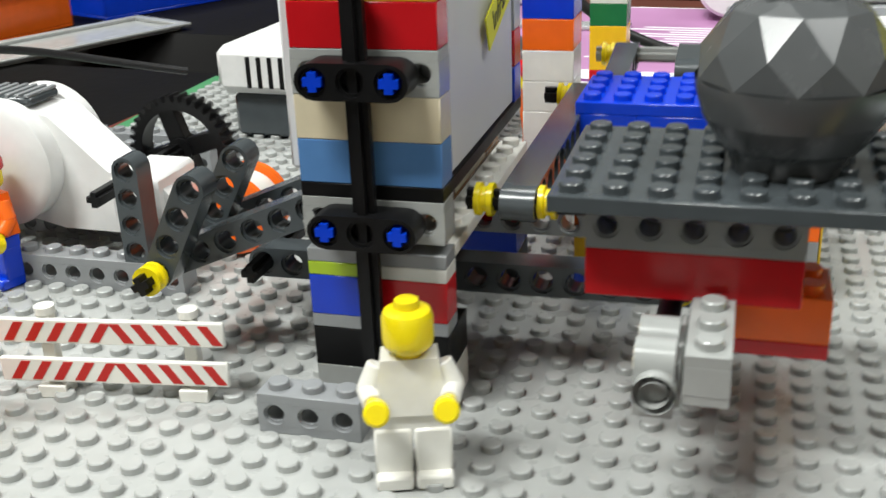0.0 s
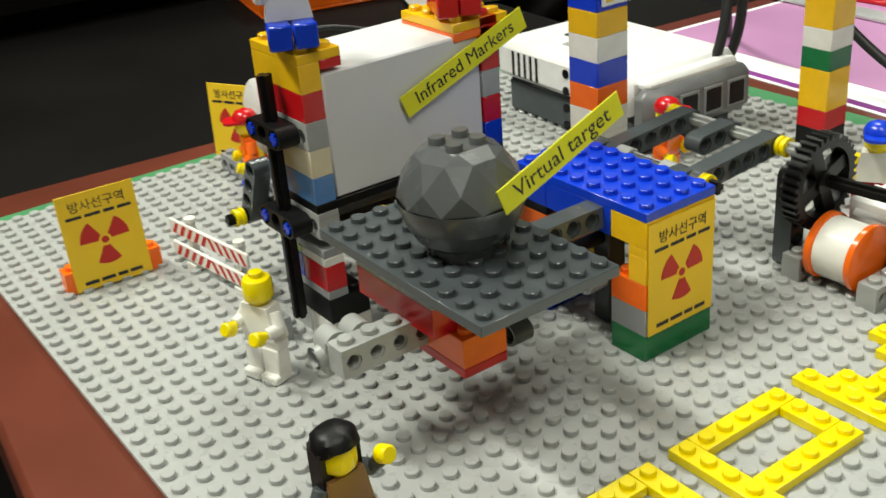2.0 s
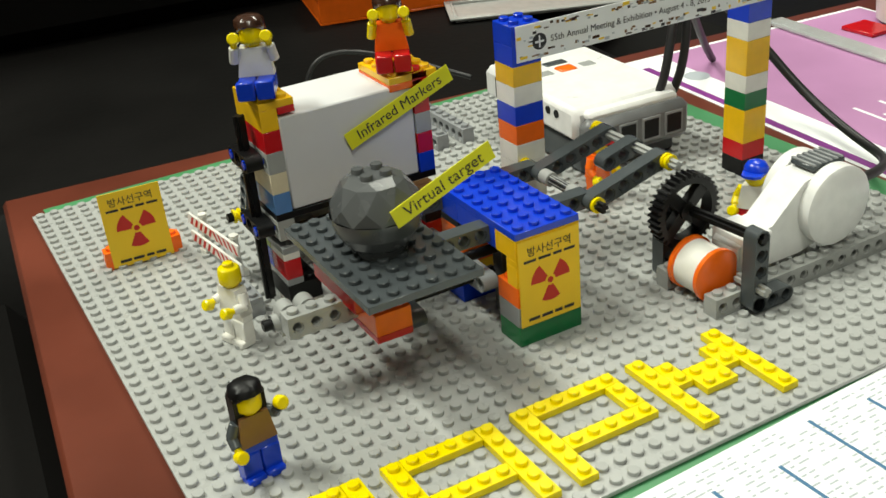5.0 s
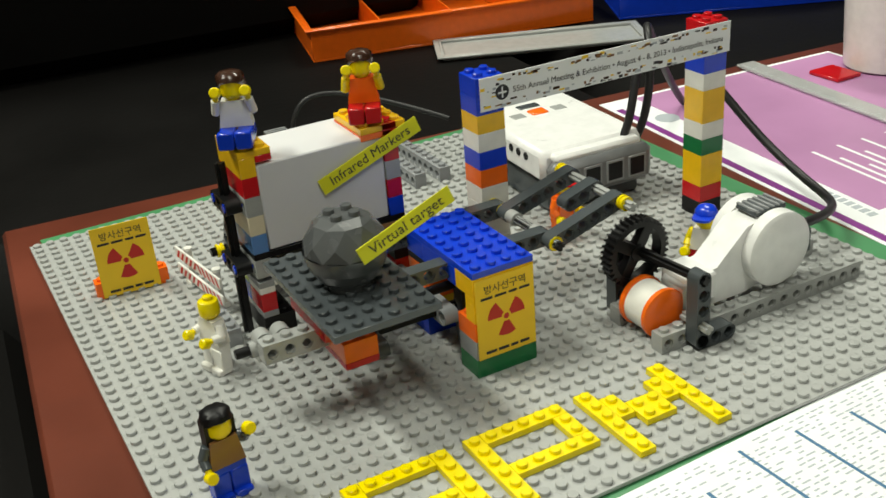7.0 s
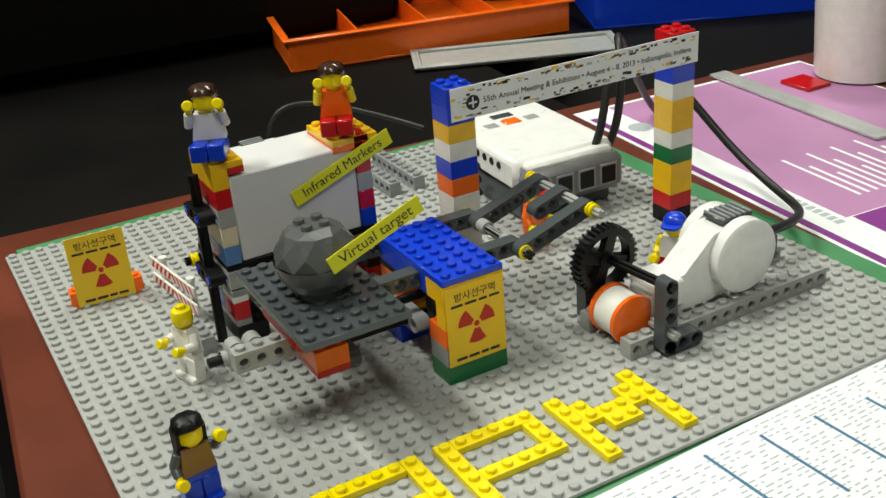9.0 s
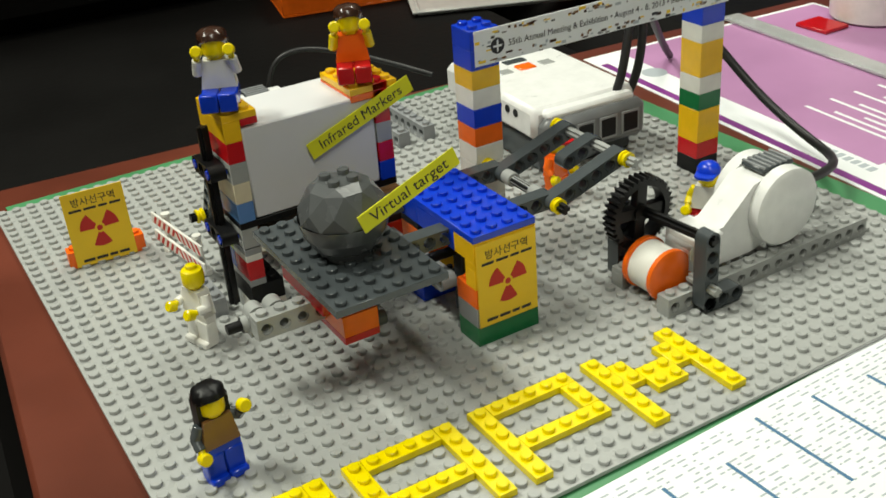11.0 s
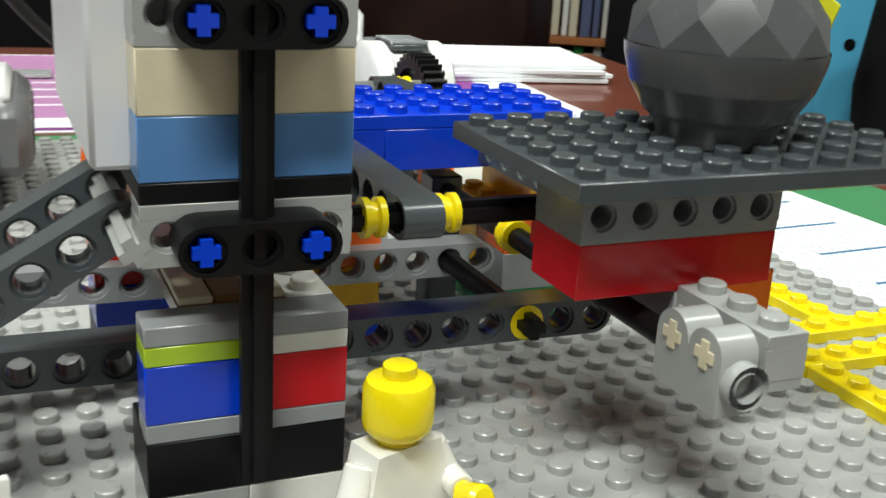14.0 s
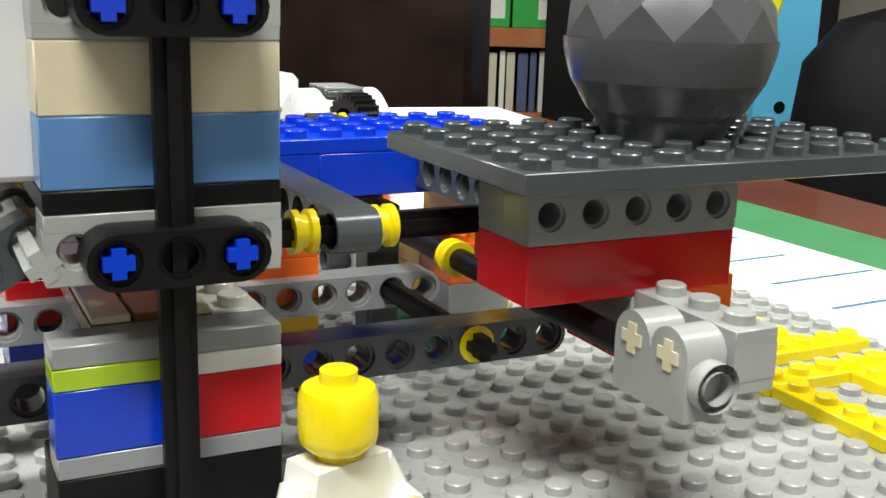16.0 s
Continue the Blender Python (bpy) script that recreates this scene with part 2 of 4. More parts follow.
def lettering(text, size, m, depth=0.0002, align="LEFT"):
    cu = bpy.data.curves.new("lettering", "FONT")
    cu.body, cu.size, cu.extrude, cu.align_x, cu.align_y = text, size, depth, align, "CENTER"
    ob = bpy.data.objects.new("lettering", cu)
    me = bpy.data.meshes.new_from_object(ob)
    bpy.data.objects.remove(ob)
    me.materials.clear()
    me.materials.append(m)
    return me


# ---- room ----
def room():
    def slab(name, x0, y0, z0, x1, y1, z1, m):
        return put(name, Mesh().box(x0, y0, z0, x1, y1, z1, m, 1), kind="structure")
    T = -752
    slab("floor", -3000, -3000, T - 60, 4000, 4000, T, CARPET)
    slab("ceiling", -3000, -3000, 2400, 4000, 4000, 2450, CEIL)
    slab("wall_north", -3000, 4000, T, 4000, 4100, 2400, WALLP)
    slab("wall_south", -3000, -3100, T, 4000, -3000, 2400, WALLP)
    slab("wall_east", 4000, -3000, T, 4100, 4000, 2400, WALLP)
    slab("wall_west", -3100, -3000, T, -3000, 4000, 2400, WALLP)


room()


def table():
    turn = pose(-0.011, 0.429, -0.752, 0, 0, -4.8)
    tb = thing("coffee_table", "low reddish-brown wooden table with a polished top", "table", turn)
    top = 752 - 3
    x0, y0, x1, y1 = 0, -575, 700, 0
    put("tabletop", Mesh().box(x0, y0, top - 34, x1, y1, top, WOOD, 2.5), tb)
    for lx in (x0 + 20, x1 - 90):
        for ly in (y0 + 20, y1 - 90):
            put("leg", Mesh().box(lx, ly, 0, lx + 70, ly + 70, top - 34, WOOD, 4), tb)


table()


def sheets():
    sh = put("green_sheet", Mesh().box(8, -112, -3.0, 402, 396, -2.3, MATG, 0.1), label="thin green sheet lying under the baseplate", category="sheet")
    # poster: white with a pink field and a purple band with a white sweep
    po = thing("poster", "large white, pink and purple printed poster on the table", "poster", pose(0.396, -0.010, -0.003, 0, 0, -4))
    put("paper", Mesh().box(0, -60, 0, 225, 385, 0.4, PAPER, 0.05), po)
    put("purple_stripe", Mesh().box(3, -40, 0.4, 9, 366, 0.5, PURPLE, 0.02), po)
    put("pink_field", Mesh().box(30, 130, 0.4, 222, 381, 0.5, PINK, 0.02), po)
    put("purple_band", Mesh().box(34, -30, 0.4, 140, 129, 0.5, PURPLE, 0.02), po)
    ring = Mesh()
    arc = [math.pi * (0.15 + 1.7 * k / 40) for k in range(41)]
    pts_o = [(75 + 42 * math.cos(a), 40 + 62 * math.sin(a)) for a in arc]
    pts_i = [(77 + 28 * math.cos(a), 40 + 50 * math.sin(a)) for a in arc]
    for k in range(40):
        ring.add([(*pts_o[k], 0.8), (*pts_o[k + 1], 0.8), (*pts_i[k + 1], 0.8), (*pts_i[k], 0.8)], [(0, 1, 2, 3)], PAPER)
    put("white_sweep", ring, po)
    put("grey_dot", Mesh().lathe([(9, 0.4), (9, 0.55)], INKGRAY, 24, Matrix.Translation((24, 330, 0))), po)
    for k in range(14):
        put("printed_line", Mesh().box(60 + k * 7, 150, 0.5, 62.4 + k * 7, 150 + 70 - (k % 3) * 18, 0.62, PAPER, 0.01), po, label="row of unreadable white print")
    g = Mesh()
    for k in range(8):
        g.box(20, 168 - k * 6, 0.4, 26, 172 - k * 6, 0.55, INKGRAY, 0.01)
    put("printed_word", g, po, label="plain grey bars of print")
    # timetable
    tt = thing("timetable", "white printed timetable sheet with dark blue bars", "paper sheet", pose(0.12, -0.003, -0.00228, 0, 0, 2.0))
    put("paper", Mesh().box(-60, -70, 0, 330, -2, 0.33, PAPER, 0.05), tt)
    rnd = random.Random(4)
    for k in range(12):
        x, y = -20 + k * 28, -8 - (k % 4) * 4
        put("blue_bar", Mesh().box(x, y - 46, 0.33, x + 1.6, y, 0.43, INKBLUE, 0.01, None), tt)
    rows = Mesh()
    for r in range(22):
        y = -6 - r * 2.8
        x = -55
        while x < 322:
            w = rnd.uniform(1.2, 5)
            if rnd.random() < 0.72:
                rows.box(x, y - 0.8, 0.33, x + w, y, 0.40, INKGRAY, 0.01)
            x += w + rnd.uniform(0.8, 4)
    tagged(put("small_print", rows, tt, label="rows of unreadable small grey print"), kind="stuff")


sheets()


# ---- baseplate ----
def baseplate():
    b = Mesh()
    b.box(0, 0, -1.9, 384, 384, 0, PLATEGRAY, 0.2)
    put("baseplate", b, label="square light grey studded building baseplate", category="baseplate")
    s = Mesh()
    for i in range(48):
        for j in range(48):
            s.stud(i * 8 + 4, j * 8 + 4, 0, PLATEGRAY, 14)
    ob = bpy.data.objects["baseplate"]
    st = put("studs", s, ob)
    tagged(st, kind="stuff")


baseplate()


# ---- yellow letters ----
def letters():
    def letter(name, x, strips, label):
        th = thing(name, label, "letter", mm(x, 1, 0), "letters on the baseplate")
        for (a, b, c, dd) in strips:
            brick(th, a, b, 0.05, c, dd, PL, BRIGHTY, "plate")
    A = [(0, 0, 1, 6), (5, 0, 1, 6), (1, 5, 4, 1), (1, 2, 4, 1)]
    letter("letter_a", 1, A, "letter A laid flat from bright yellow plates")
    letter("letter_a", 8, A, "letter A laid flat from bright yellow plates")
    letter("letter_p", 15, [(0, 0, 1, 6), (1, 5, 5, 1), (5, 3, 1, 2), (1, 2, 5, 1)], "letter P laid flat from bright yellow plates")
    letter("letter_m", 22, [(0, 0, 1, 6), (1, 3, 1, 2), (2, 2, 2, 2), (4, 3, 1, 2), (5, 0, 1, 6)], "letter M laid flat from bright yellow plates")


letters()


# ---- card signs ----
def trefoil(m, r0, r1, mat, z, xf):
    for k in range(3):
        a0 = math.radians(90 + 120 * k + 180 - 28)
        pts = [(r0 * math.cos(a0 + math.radians(56) * i / 6), r0 * math.sin(a0 + math.radians(56) * i / 6)) for i in range(7)]
        pts += [(r1 * math.cos(a0 + math.radians(56) * i / 6), r1 * math.sin(a0 + math.radians(56) * i / 6)) for i in range(6, -1, -1)]
        m.prism(pts[::-1], z, z + 0.12, mat, xf)
    m.lathe([(r0 * 0.55, z), (r0 * 0.55, z + 0.12)], mat, 20, xf)


def card(parent, w, h, at):
    """A yellow warning card, w by h mm, upright in its own xz plane, facing -y."""
    c = put("card", Mesh().box(-w / 2, 0, 0, w / 2, 0.5, h, CARDY, 0.1), parent, at, "yellow radiation warning card with red trefoil")
    up = Matrix.Rotation(radians(90), 4, "X")
    t = Mesh()
    trefoil(t, w * 0.085, w * 0.32, INKRED, 0.0, Matrix.Translation((0, -0.05, h * 0.47)) @ up)
    put("trefoil", t, c, label="dark red radiation trefoil")
    word = lettering("\uBC29\uC0AC\uC120\uAD6C\uC5ED", w * 0.16 / 1000, INK, 0.00004, "CENTER")
    put("heading", word, c, Matrix.Translation((0, -0.00015, h * 0.86 / 1000)) @ pose(0, 0, 0, 90))
    g = Mesh()
    for k, (a, b) in enumerate(((-0.42, -0.22), (-0.18, 0.02), (0.06, 0.2), (0.24, 0.42))):
        g.box(a * w, -0.15, h * 0.745, b * w, -0.01, h * 0.775, INK, 0.01)
        g.box(a * w * 0.9, -0.15, h * 0.055, b * w * 0.9, -0.01, h * 0.09, INK, 0.01)
    put("small_print", g, c, label="bars of unreadable black print", kind="stuff")
    return c


def left_sign():
    th = thing("warning_sign", "yellow warning card leaning on orange bricks", "sign", pose(0.0238, 0.2825, 0, 0, 0, -3))
    brick(th, -0.45, 0.3, 0.05, 5, 1, BR, ORANGE)
    card(th, 31.5, 40.5, pose(0.0155, 0.001, 0.0008, -4, 0, 0))


left_sign()


def far_sign():
    th = thing("warning_sign", "yellow warning card standing behind the worker figure", "sign", pose(0.132, 0.384, 0.0, 0, 0, -62))
    brick(th, 0, 0.2, 0.05, 4, 1, BR, ORANGE)
    card(th, 30.5, 39, pose(0.0155, 0.0008, 0.0008, -3, 0, 0))


far_sign()


# ---- barrier ----
def barrier():
    th = thing("barrier", "white toy road barrier with red diagonal stripes", "barrier", pose(0.0770, 0.2280, 0, 0, 0, 98))
    for x in (9, 44):
        put("post", Mesh().box(x - 3.5, -3.5, 0, x + 3.5, 3.5, 3.2, WHITE).box(x - 1.6, -1.6, 3, x + 1.6, 1.6, 21, WHITE).lathe([(2.4, 21), (2.4, 22.8)], WHITE, 14, Matrix.Translation((x, 0, 0))), th)
    for z in (4.2, 14.4):
        b = put("board", Mesh().box(0, 1.7, z, 56, 3.2, z + 6.2, WHITE, 0.3), th)
        for k in range(10):
            x = 2.0 + k * 5.3
            s = 1.6 if k >= 5 else -1.6
            put("stripe", Mesh().prism([(x + s, z + 0.7), (x + 2.4 + s, z + 0.7), (x + 2.4 - s, z + 5.5), (x - s, z + 5.5)], -3.3, -3.2, INKRED, Matrix.Rotation(radians(90), 4, "X")), b)


barrier()


# ---- toy figures: one plain mesh each ----
def figure(name, label, at, torso, legs, skin=BRIGHTY, hair=None, cap=None, long_hair=False, sit=False, arms="down", arm_mat=None):
    m = Mesh()
    am = arm_mat or torso
    if sit:
        z = 6.5
        for x in (-7.8, 0.2):
            m.box(x, -14.5, 0.2, x + 7.6, 3.5, 6.6, legs, 0.6)
            m.box(x, -17.0, 0.2, x + 7.6, -13.0, 8.2, legs, 0.6)
    else:
        z = 16.0
        for x in (-7.8, 0.2):
            m.box(x, -3.4, 2.6, x + 7.6, 2.6, 12.9, legs, 0.5)
            m.box(x, -5.8, 0.1, x + 7.6, 2.6, 3.4, legs, 0.6)
        m.box(-7.8, -2.8, 12.2, 7.8, 3.0, z, legs, 0.5)
    # torso: tapered
    vs = [(-7.7, -3.4, z), (7.7, -3.4, z), (7.7, 3.4, z), (-7.7, 3.4, z), (-5.6, -3.2, z + 12.4), (5.6, -3.2, z + 12.4), (5.6, 3.2, z + 12.4), (-5.6, 3.2, z + 12.4)]
    m.add(vs, [(3, 2, 1, 0), (4, 5, 6, 7), (0, 1, 5, 4), (1, 2, 6, 5), (2, 3, 7, 6), (3, 0, 4, 7)], torso)
    m.lathe([(3.0, z + 12.2), (3.0, z + 14.2)], skin, 16)
    hz = z + 13.6
    m.lathe([(4.0, hz), (4.9, hz + 0.9), (5.1, hz + 2.0), (5.1, hz + 6.8), (4.6, hz + 8.0), (3.6, hz + 8.5), (2.4, hz + 8.6), (2.4, hz + 10.2), (2.1, hz + 10.4)], skin, 24)
    for s in (-1, 1):
        sh = Vector((s * 6.2, 0, z + 10.2))
        if arms == "up":
            el, ha = Vector((s * 8.4, -2.5, z + 7.5)), Vector((s * 7.0, -5.5, z + 16.0))
        elif arms == "wave" and s > 0:
            el, ha = Vector((s * 9.0, -2.0, z + 9.0)), Vector((s * 9.2, -6.5, z + 14.5))
        elif arms == "forward":
            el, ha = Vector((s * 8.6, -1.0, z + 5.0)), Vector((s * 7.0, -8.0, z + 4.8))
        else:
            el, ha = Vector((s * 8.6, 0, z + 5.0)), Vector((s * 8.8, -4.6, z + 0.5))
        m.rod(sh, el, 2.3, am, 14)
        m.rod(el - (ha - el) * 0.12, el + (ha - el) * 0.72, 2.1, am, 14)
        m.rod(el + (ha - el) * 0.7, ha, 1.4, skin, 12)
        d = (ha - el).normalized()
        m.lathe([(2.0, -2.2), (2.6, -1.6), (2.6, 1.6), (2.0, 2.2)], skin, 14, Matrix.Translation(ha + d * 1.6) @ Matrix.Rotation(radians(70), 4, "X"))
    if hair:
        prof = [(5.4, hz + 4.6), (6.0, hz + 5.2), (6.2, hz + 8.0), (5.6, hz + 10.2), (3.8, hz + 11.6), (0.3, hz + 12.0)]
        n = 22
        vs, fs = [], []
        for r, zz in prof:
            for i in range(n):
                a = 2 * math.pi * i / n
                front = max(0.0, -math.sin(a))
                lift = 3.0 * front if zz < hz + 6 else 0.0
                rr = r + 0.35 * math.sin(5 * a + zz) + (0.5 if math.sin(a) > 0 else 0.0)
                vs.append((rr * math.cos(a), rr * math.sin(a), zz + lift))
        for k in range(len(prof) - 1):
            for i in range(n):
                j = (i + 1) % n
                fs.append((k * n + i, k * n + j, k * n + n + j, k * n + n + i))
        fs.append(tuple(range((len(prof) - 1) * n, len(prof) * n)))
        m.add(vs, fs, hair)
        if long_hair:
            pts = [(-6.4, -1.5), (6.4, -1.5), (6.6, 3.5), (4.5, 6.2), (-4.5, 6.2), (-6.6, 3.5)]
            m.prism(pts, hz - 4.5, hz + 7.0, hair)
    if cap:
        m.lathe([(5.5, hz + 5.4), (5.9, hz + 6.0), (5.8, hz + 8.2), (4.4, hz + 10.4), (2.0, hz + 11.4), (0.4, hz + 11.5)], cap, 22)
        m.prism([(-5.4, -2.0), (-4.6, -8.6), (-2.4, -10.4), (2.4, -10.4), (4.6, -8.6), (5.4, -2.0)], hz + 5.6, hz + 6.9, cap)
    return put(name, m, None, at, label, "toy figure", group="toy figures")


F1 = figure("toy_figure", "toy figure in white coat with bald yellow head", pose(0.0548, 0.1770, 0.0001, 0, 0, -72), WHITE, WHITE, arms="forward")
F2 = figure("toy_figure", "toy figure with long black hair, brown top, blue legs", pose(0.0282, 0.0825, 0.0001, 0, 0, 8), BROWN, BLUE, hair=BLACK, long_hair=True, arms="wave", arm_mat=DGRAY)
F3 = figure("toy_figure", "toy worker figure in red cap, orange top, blue legs", pose(0.127, 0.328, 0.0001, 0, 0, -110), ORANGE, BLUE, cap=RED)
F4 = figure("toy_figure", "toy worker figure in red cap and orange top", pose(0.266, 0.194, 0.0001, 0, 0, 20), ORANGE, ORANGE, cap=RED)
F5 = figure("toy_figure", "toy figure in blue cap, white top and red legs", pose(0.299, 0.112, 0.0001, 0, 0, -60), WHITE, RED, cap=BLUE, arm_mat=BRIGHTY)


# ---- banner gate ----
def gate():
    def column(x, y, seq, label):
        th = thing("gate_column", label, "column", mm(x, y, 0), "columns of the banner gate")
        z = 0.05
        for m, n in seq:
            brick(th, 0, 0, z, 2, 2, BR * n, m)
            z += BR * n
    column(25, 21, [(WHITE, 1)] * 6 + [(ORANGE, 1), (BLUE, 1), (WHITE, 1), (YELLOW, 1), (BLUE, 1), (BLUE, 1)], "tall column of white, orange, blue and yellow bricks")
    column(43, 21, [(BLACK, 1), (RED, 1), (YELLOW, 2), (GREEN, 1), (WHITE, 1), (YELLOW, 2), (WHITE, 1), (BLUE, 2), (RED, 1)], "tall column of black, red, yellow, green and blue bricks")
    th = thing("banner", "printed meeting banner strip glued across two brick columns", "banner", pose(0.2020, 0.1672, 0.098, 0, 0.4, 0))
    L, h = 159, 17.0
    put("strip", Mesh().box(0, 0, 0, L, 0.5, h, PAPER, 0.05), th)
    rnd = random.Random(9)
    deco = Mesh()
    for k in range(150):
        x = rnd.uniform(0, L - 4)
        edge = rnd.random()
        z = rnd.uniform(0.1, 3.4) if edge < 0.45 else rnd.uniform(12.6, 15.2)
        if x < 10:
            z = rnd.uniform(0.2, 14)
        w, hh = rnd.uniform(0.8, 4), rnd.uniform(0.5, 1.6)
        deco.box(x, -0.06 - 0.002 * (k % 20), z, x + w, 0.0, min(z + hh, h), [INK, BROWN, CARDY, INKGRAY, HAIR][k % 5], 0.01)
    tagged(put("printed_border", deco, th, label="speckled brown and yellow printed border"), kind="stuff")
    logo = Mesh()
    up = Matrix.Rotation(radians(90), 4, "X")
    ring = [(3.9, 0.0), (3.9, 0.1)]
    logo.lathe(ring, INK, 24, Matrix.Translation((12.6, -0.05, 8)) @ up)
    logo.box(10.2, -0.25, 7.4, 15, -0.16, 8.4, PAPER, 0.01).box(12.2, -0.25, 5.2, 13.1, -0.16, 10.8, PAPER, 0.01)
    put("emblem", logo, th, label="round black emblem")
    me = lettering("55th Annual Meeting & Exhibition \u2022 August 4 - 8, 2013 \u2022 Indianapolis, Indiana", 0.00437, INK, 0.00004)
    put("lettering", me, th, pose(0.0185, -0.00018, 0.0080, 90))


gate()


# ---- bridge with warning post ----
def bridge():
    th = thing("brick_bridge", "blue-topped brick bridge with yellow post and warning card", "bridge", mm(19, 12, 0))
    brick(th, 0, 0, 0.05, 4, 2, BR, GREEN)
    brick(th, 0, 0, BR, 2, 2, BR, MGRAY)
    brick(th, 2, 0, BR, 2, 2, BR, YELLOW)
    brick(th, 0, 0, 2 * BR, 2, 2, BR, ORANGE)
    brick(th, 2, 0, 2 * BR, 2, 2, BR, YELLOW)
    brick(th, 0, 0, 3 * BR, 4, 1, BR, YELLOW)
    brick(th, 0, 0, 4 * BR, 4, 1, PL, YELLOW, "plate")
    brick(th, 0, 0, 4 * BR + PL, 4, 2, BR, YELLOW)
    # far support
    for k, m in enumerate((BLUE, YELLOW, ORANGE, ORANGE)):
        brick(th, 0, 6, k * BR + 0.05, 4, 2, BR, m)
    brick(th, 0, 6, 4 * BR + 0.05, 4, 2, PL, BLACK, "plate")
    brick(th, 0, 2, 4 * BR + PL, 1, 4, BR, BLUE)
    brick(th, 0, 6, 4 * BR + PL + 0.05, 4, 2, BR, BLUE)
    put("plate", brick_plate(4, 8, PL, BLUE), th, (0, 0, 5 * BR + PL + 0.05), "blue studded cover plate")
    card(th, 30.5, 40.5, pose(0.0160, -0.0007, 0.0098, 0, 0, 0))


def brick_plate(nx, ny, h, m):
    b = Mesh()
    b.box(0.05, 0.05, 0, nx * 8 - 0.05, ny * 8 - 0.05, h, m, 0.2)
    for i in range(int(nx)):
        for j in range(int(ny)):
            b.stud(i * 8 + 4, j * 8 + 4 + (ny - int(ny)) * 4, h, m)
    return b


bridge()


# ---- imaging stand: fixed base ----
def stand_base():
    th = thing("brick_stand", "fixed multicoloured brick stand with tiled deck", "brick stand", mm(10, 22, 0))
    brick(th, 0, 0, 0.05, 2, 2, BR, WHITE)
    brick(th, 0, 2, 0.05, 2, 2, BR, LGRAY)
    brick(th, 0, 0, BR, 2, 4, BR, BLACK)
    brick(th, 0, 0, 2 * BR, 1, 4, PL, MGRAY)
    z = 2 * BR + PL
    brick(th, 0, 2, z, 1, 2, BR, BLUE)
    brick(th, 0, 0, z, 1, 2, BR, RED)
    z += BR
    brick(th, 0, 2, z, 1, 2, PL, LIME)
    brick(th, 0, 0, z, 1, 2, PL, WHITE, studs=False)
    z += PL
    brick(th, 0, 2, z, 1, 2, PL, MGRAY, studs=False)
    brick(th, 0, 0, z, 1, 2, PL, MGRAY, studs=False)
    brick(th, 1, 0, z, 10, 1, PL, WHITE, "deck_edge", studs=True, label="white studded edge plate")
    brick(th, 1, 1, z, 10, 2.2, PL, BROWN, "deck", studs=False, label="brown deck plate")
    rnd = random.Random(3)
    for i in range(5):
        for j in range(3):
            brick(th, 1 + 2 * i, 1.04 + j * 0.72, z + PL, 2, 0.7, 1.2, TAN if rnd.random() < 0.45 else BROWN, "tile", studs=False)
    for k, m in enumerate((BLACK, BLUE, RED)):
        brick(th, 9, 0, k * BR + 0.05, 2, 4, BR, m)
    brick(th, 9, 0, 3 * BR + 0.05, 2, 4, 2 * PL, BLACK)
    # low grey beam at the foot
    ft = thing("grey_beam", "short grey studded beam lying at the base's foot", "beam", mm(8.0, 24.0, 0))
    put("beam", studded_beam(3, MGRAY), ft, pose(0.008, 0, 0.00005, 0, 0, 90))


def studded_beam(n, m, axis="x"):
    """A studded beam with holes through its sides: n studs along x, one deep."""
    b = Mesh()
    b.box(0.06, 0.06, 7.2, n * 8 - 0.06, 7.94, BR, m, 0.15)
    b.box(0.06, 0.06, 0, n * 8 - 0.06, 7.94, 2.0, m, 0.15)
    b.holed(n, 7.88, 5.4, m, rnd=False, hole=2.0, xf=Matrix.Translation((4, 4, 4.6)) @ Matrix.Rotation(radians(90), 4, "X"))
    for i in range(n):
        b.stud(i * 8 + 4, 4, BR, m)
    return b


stand_base()


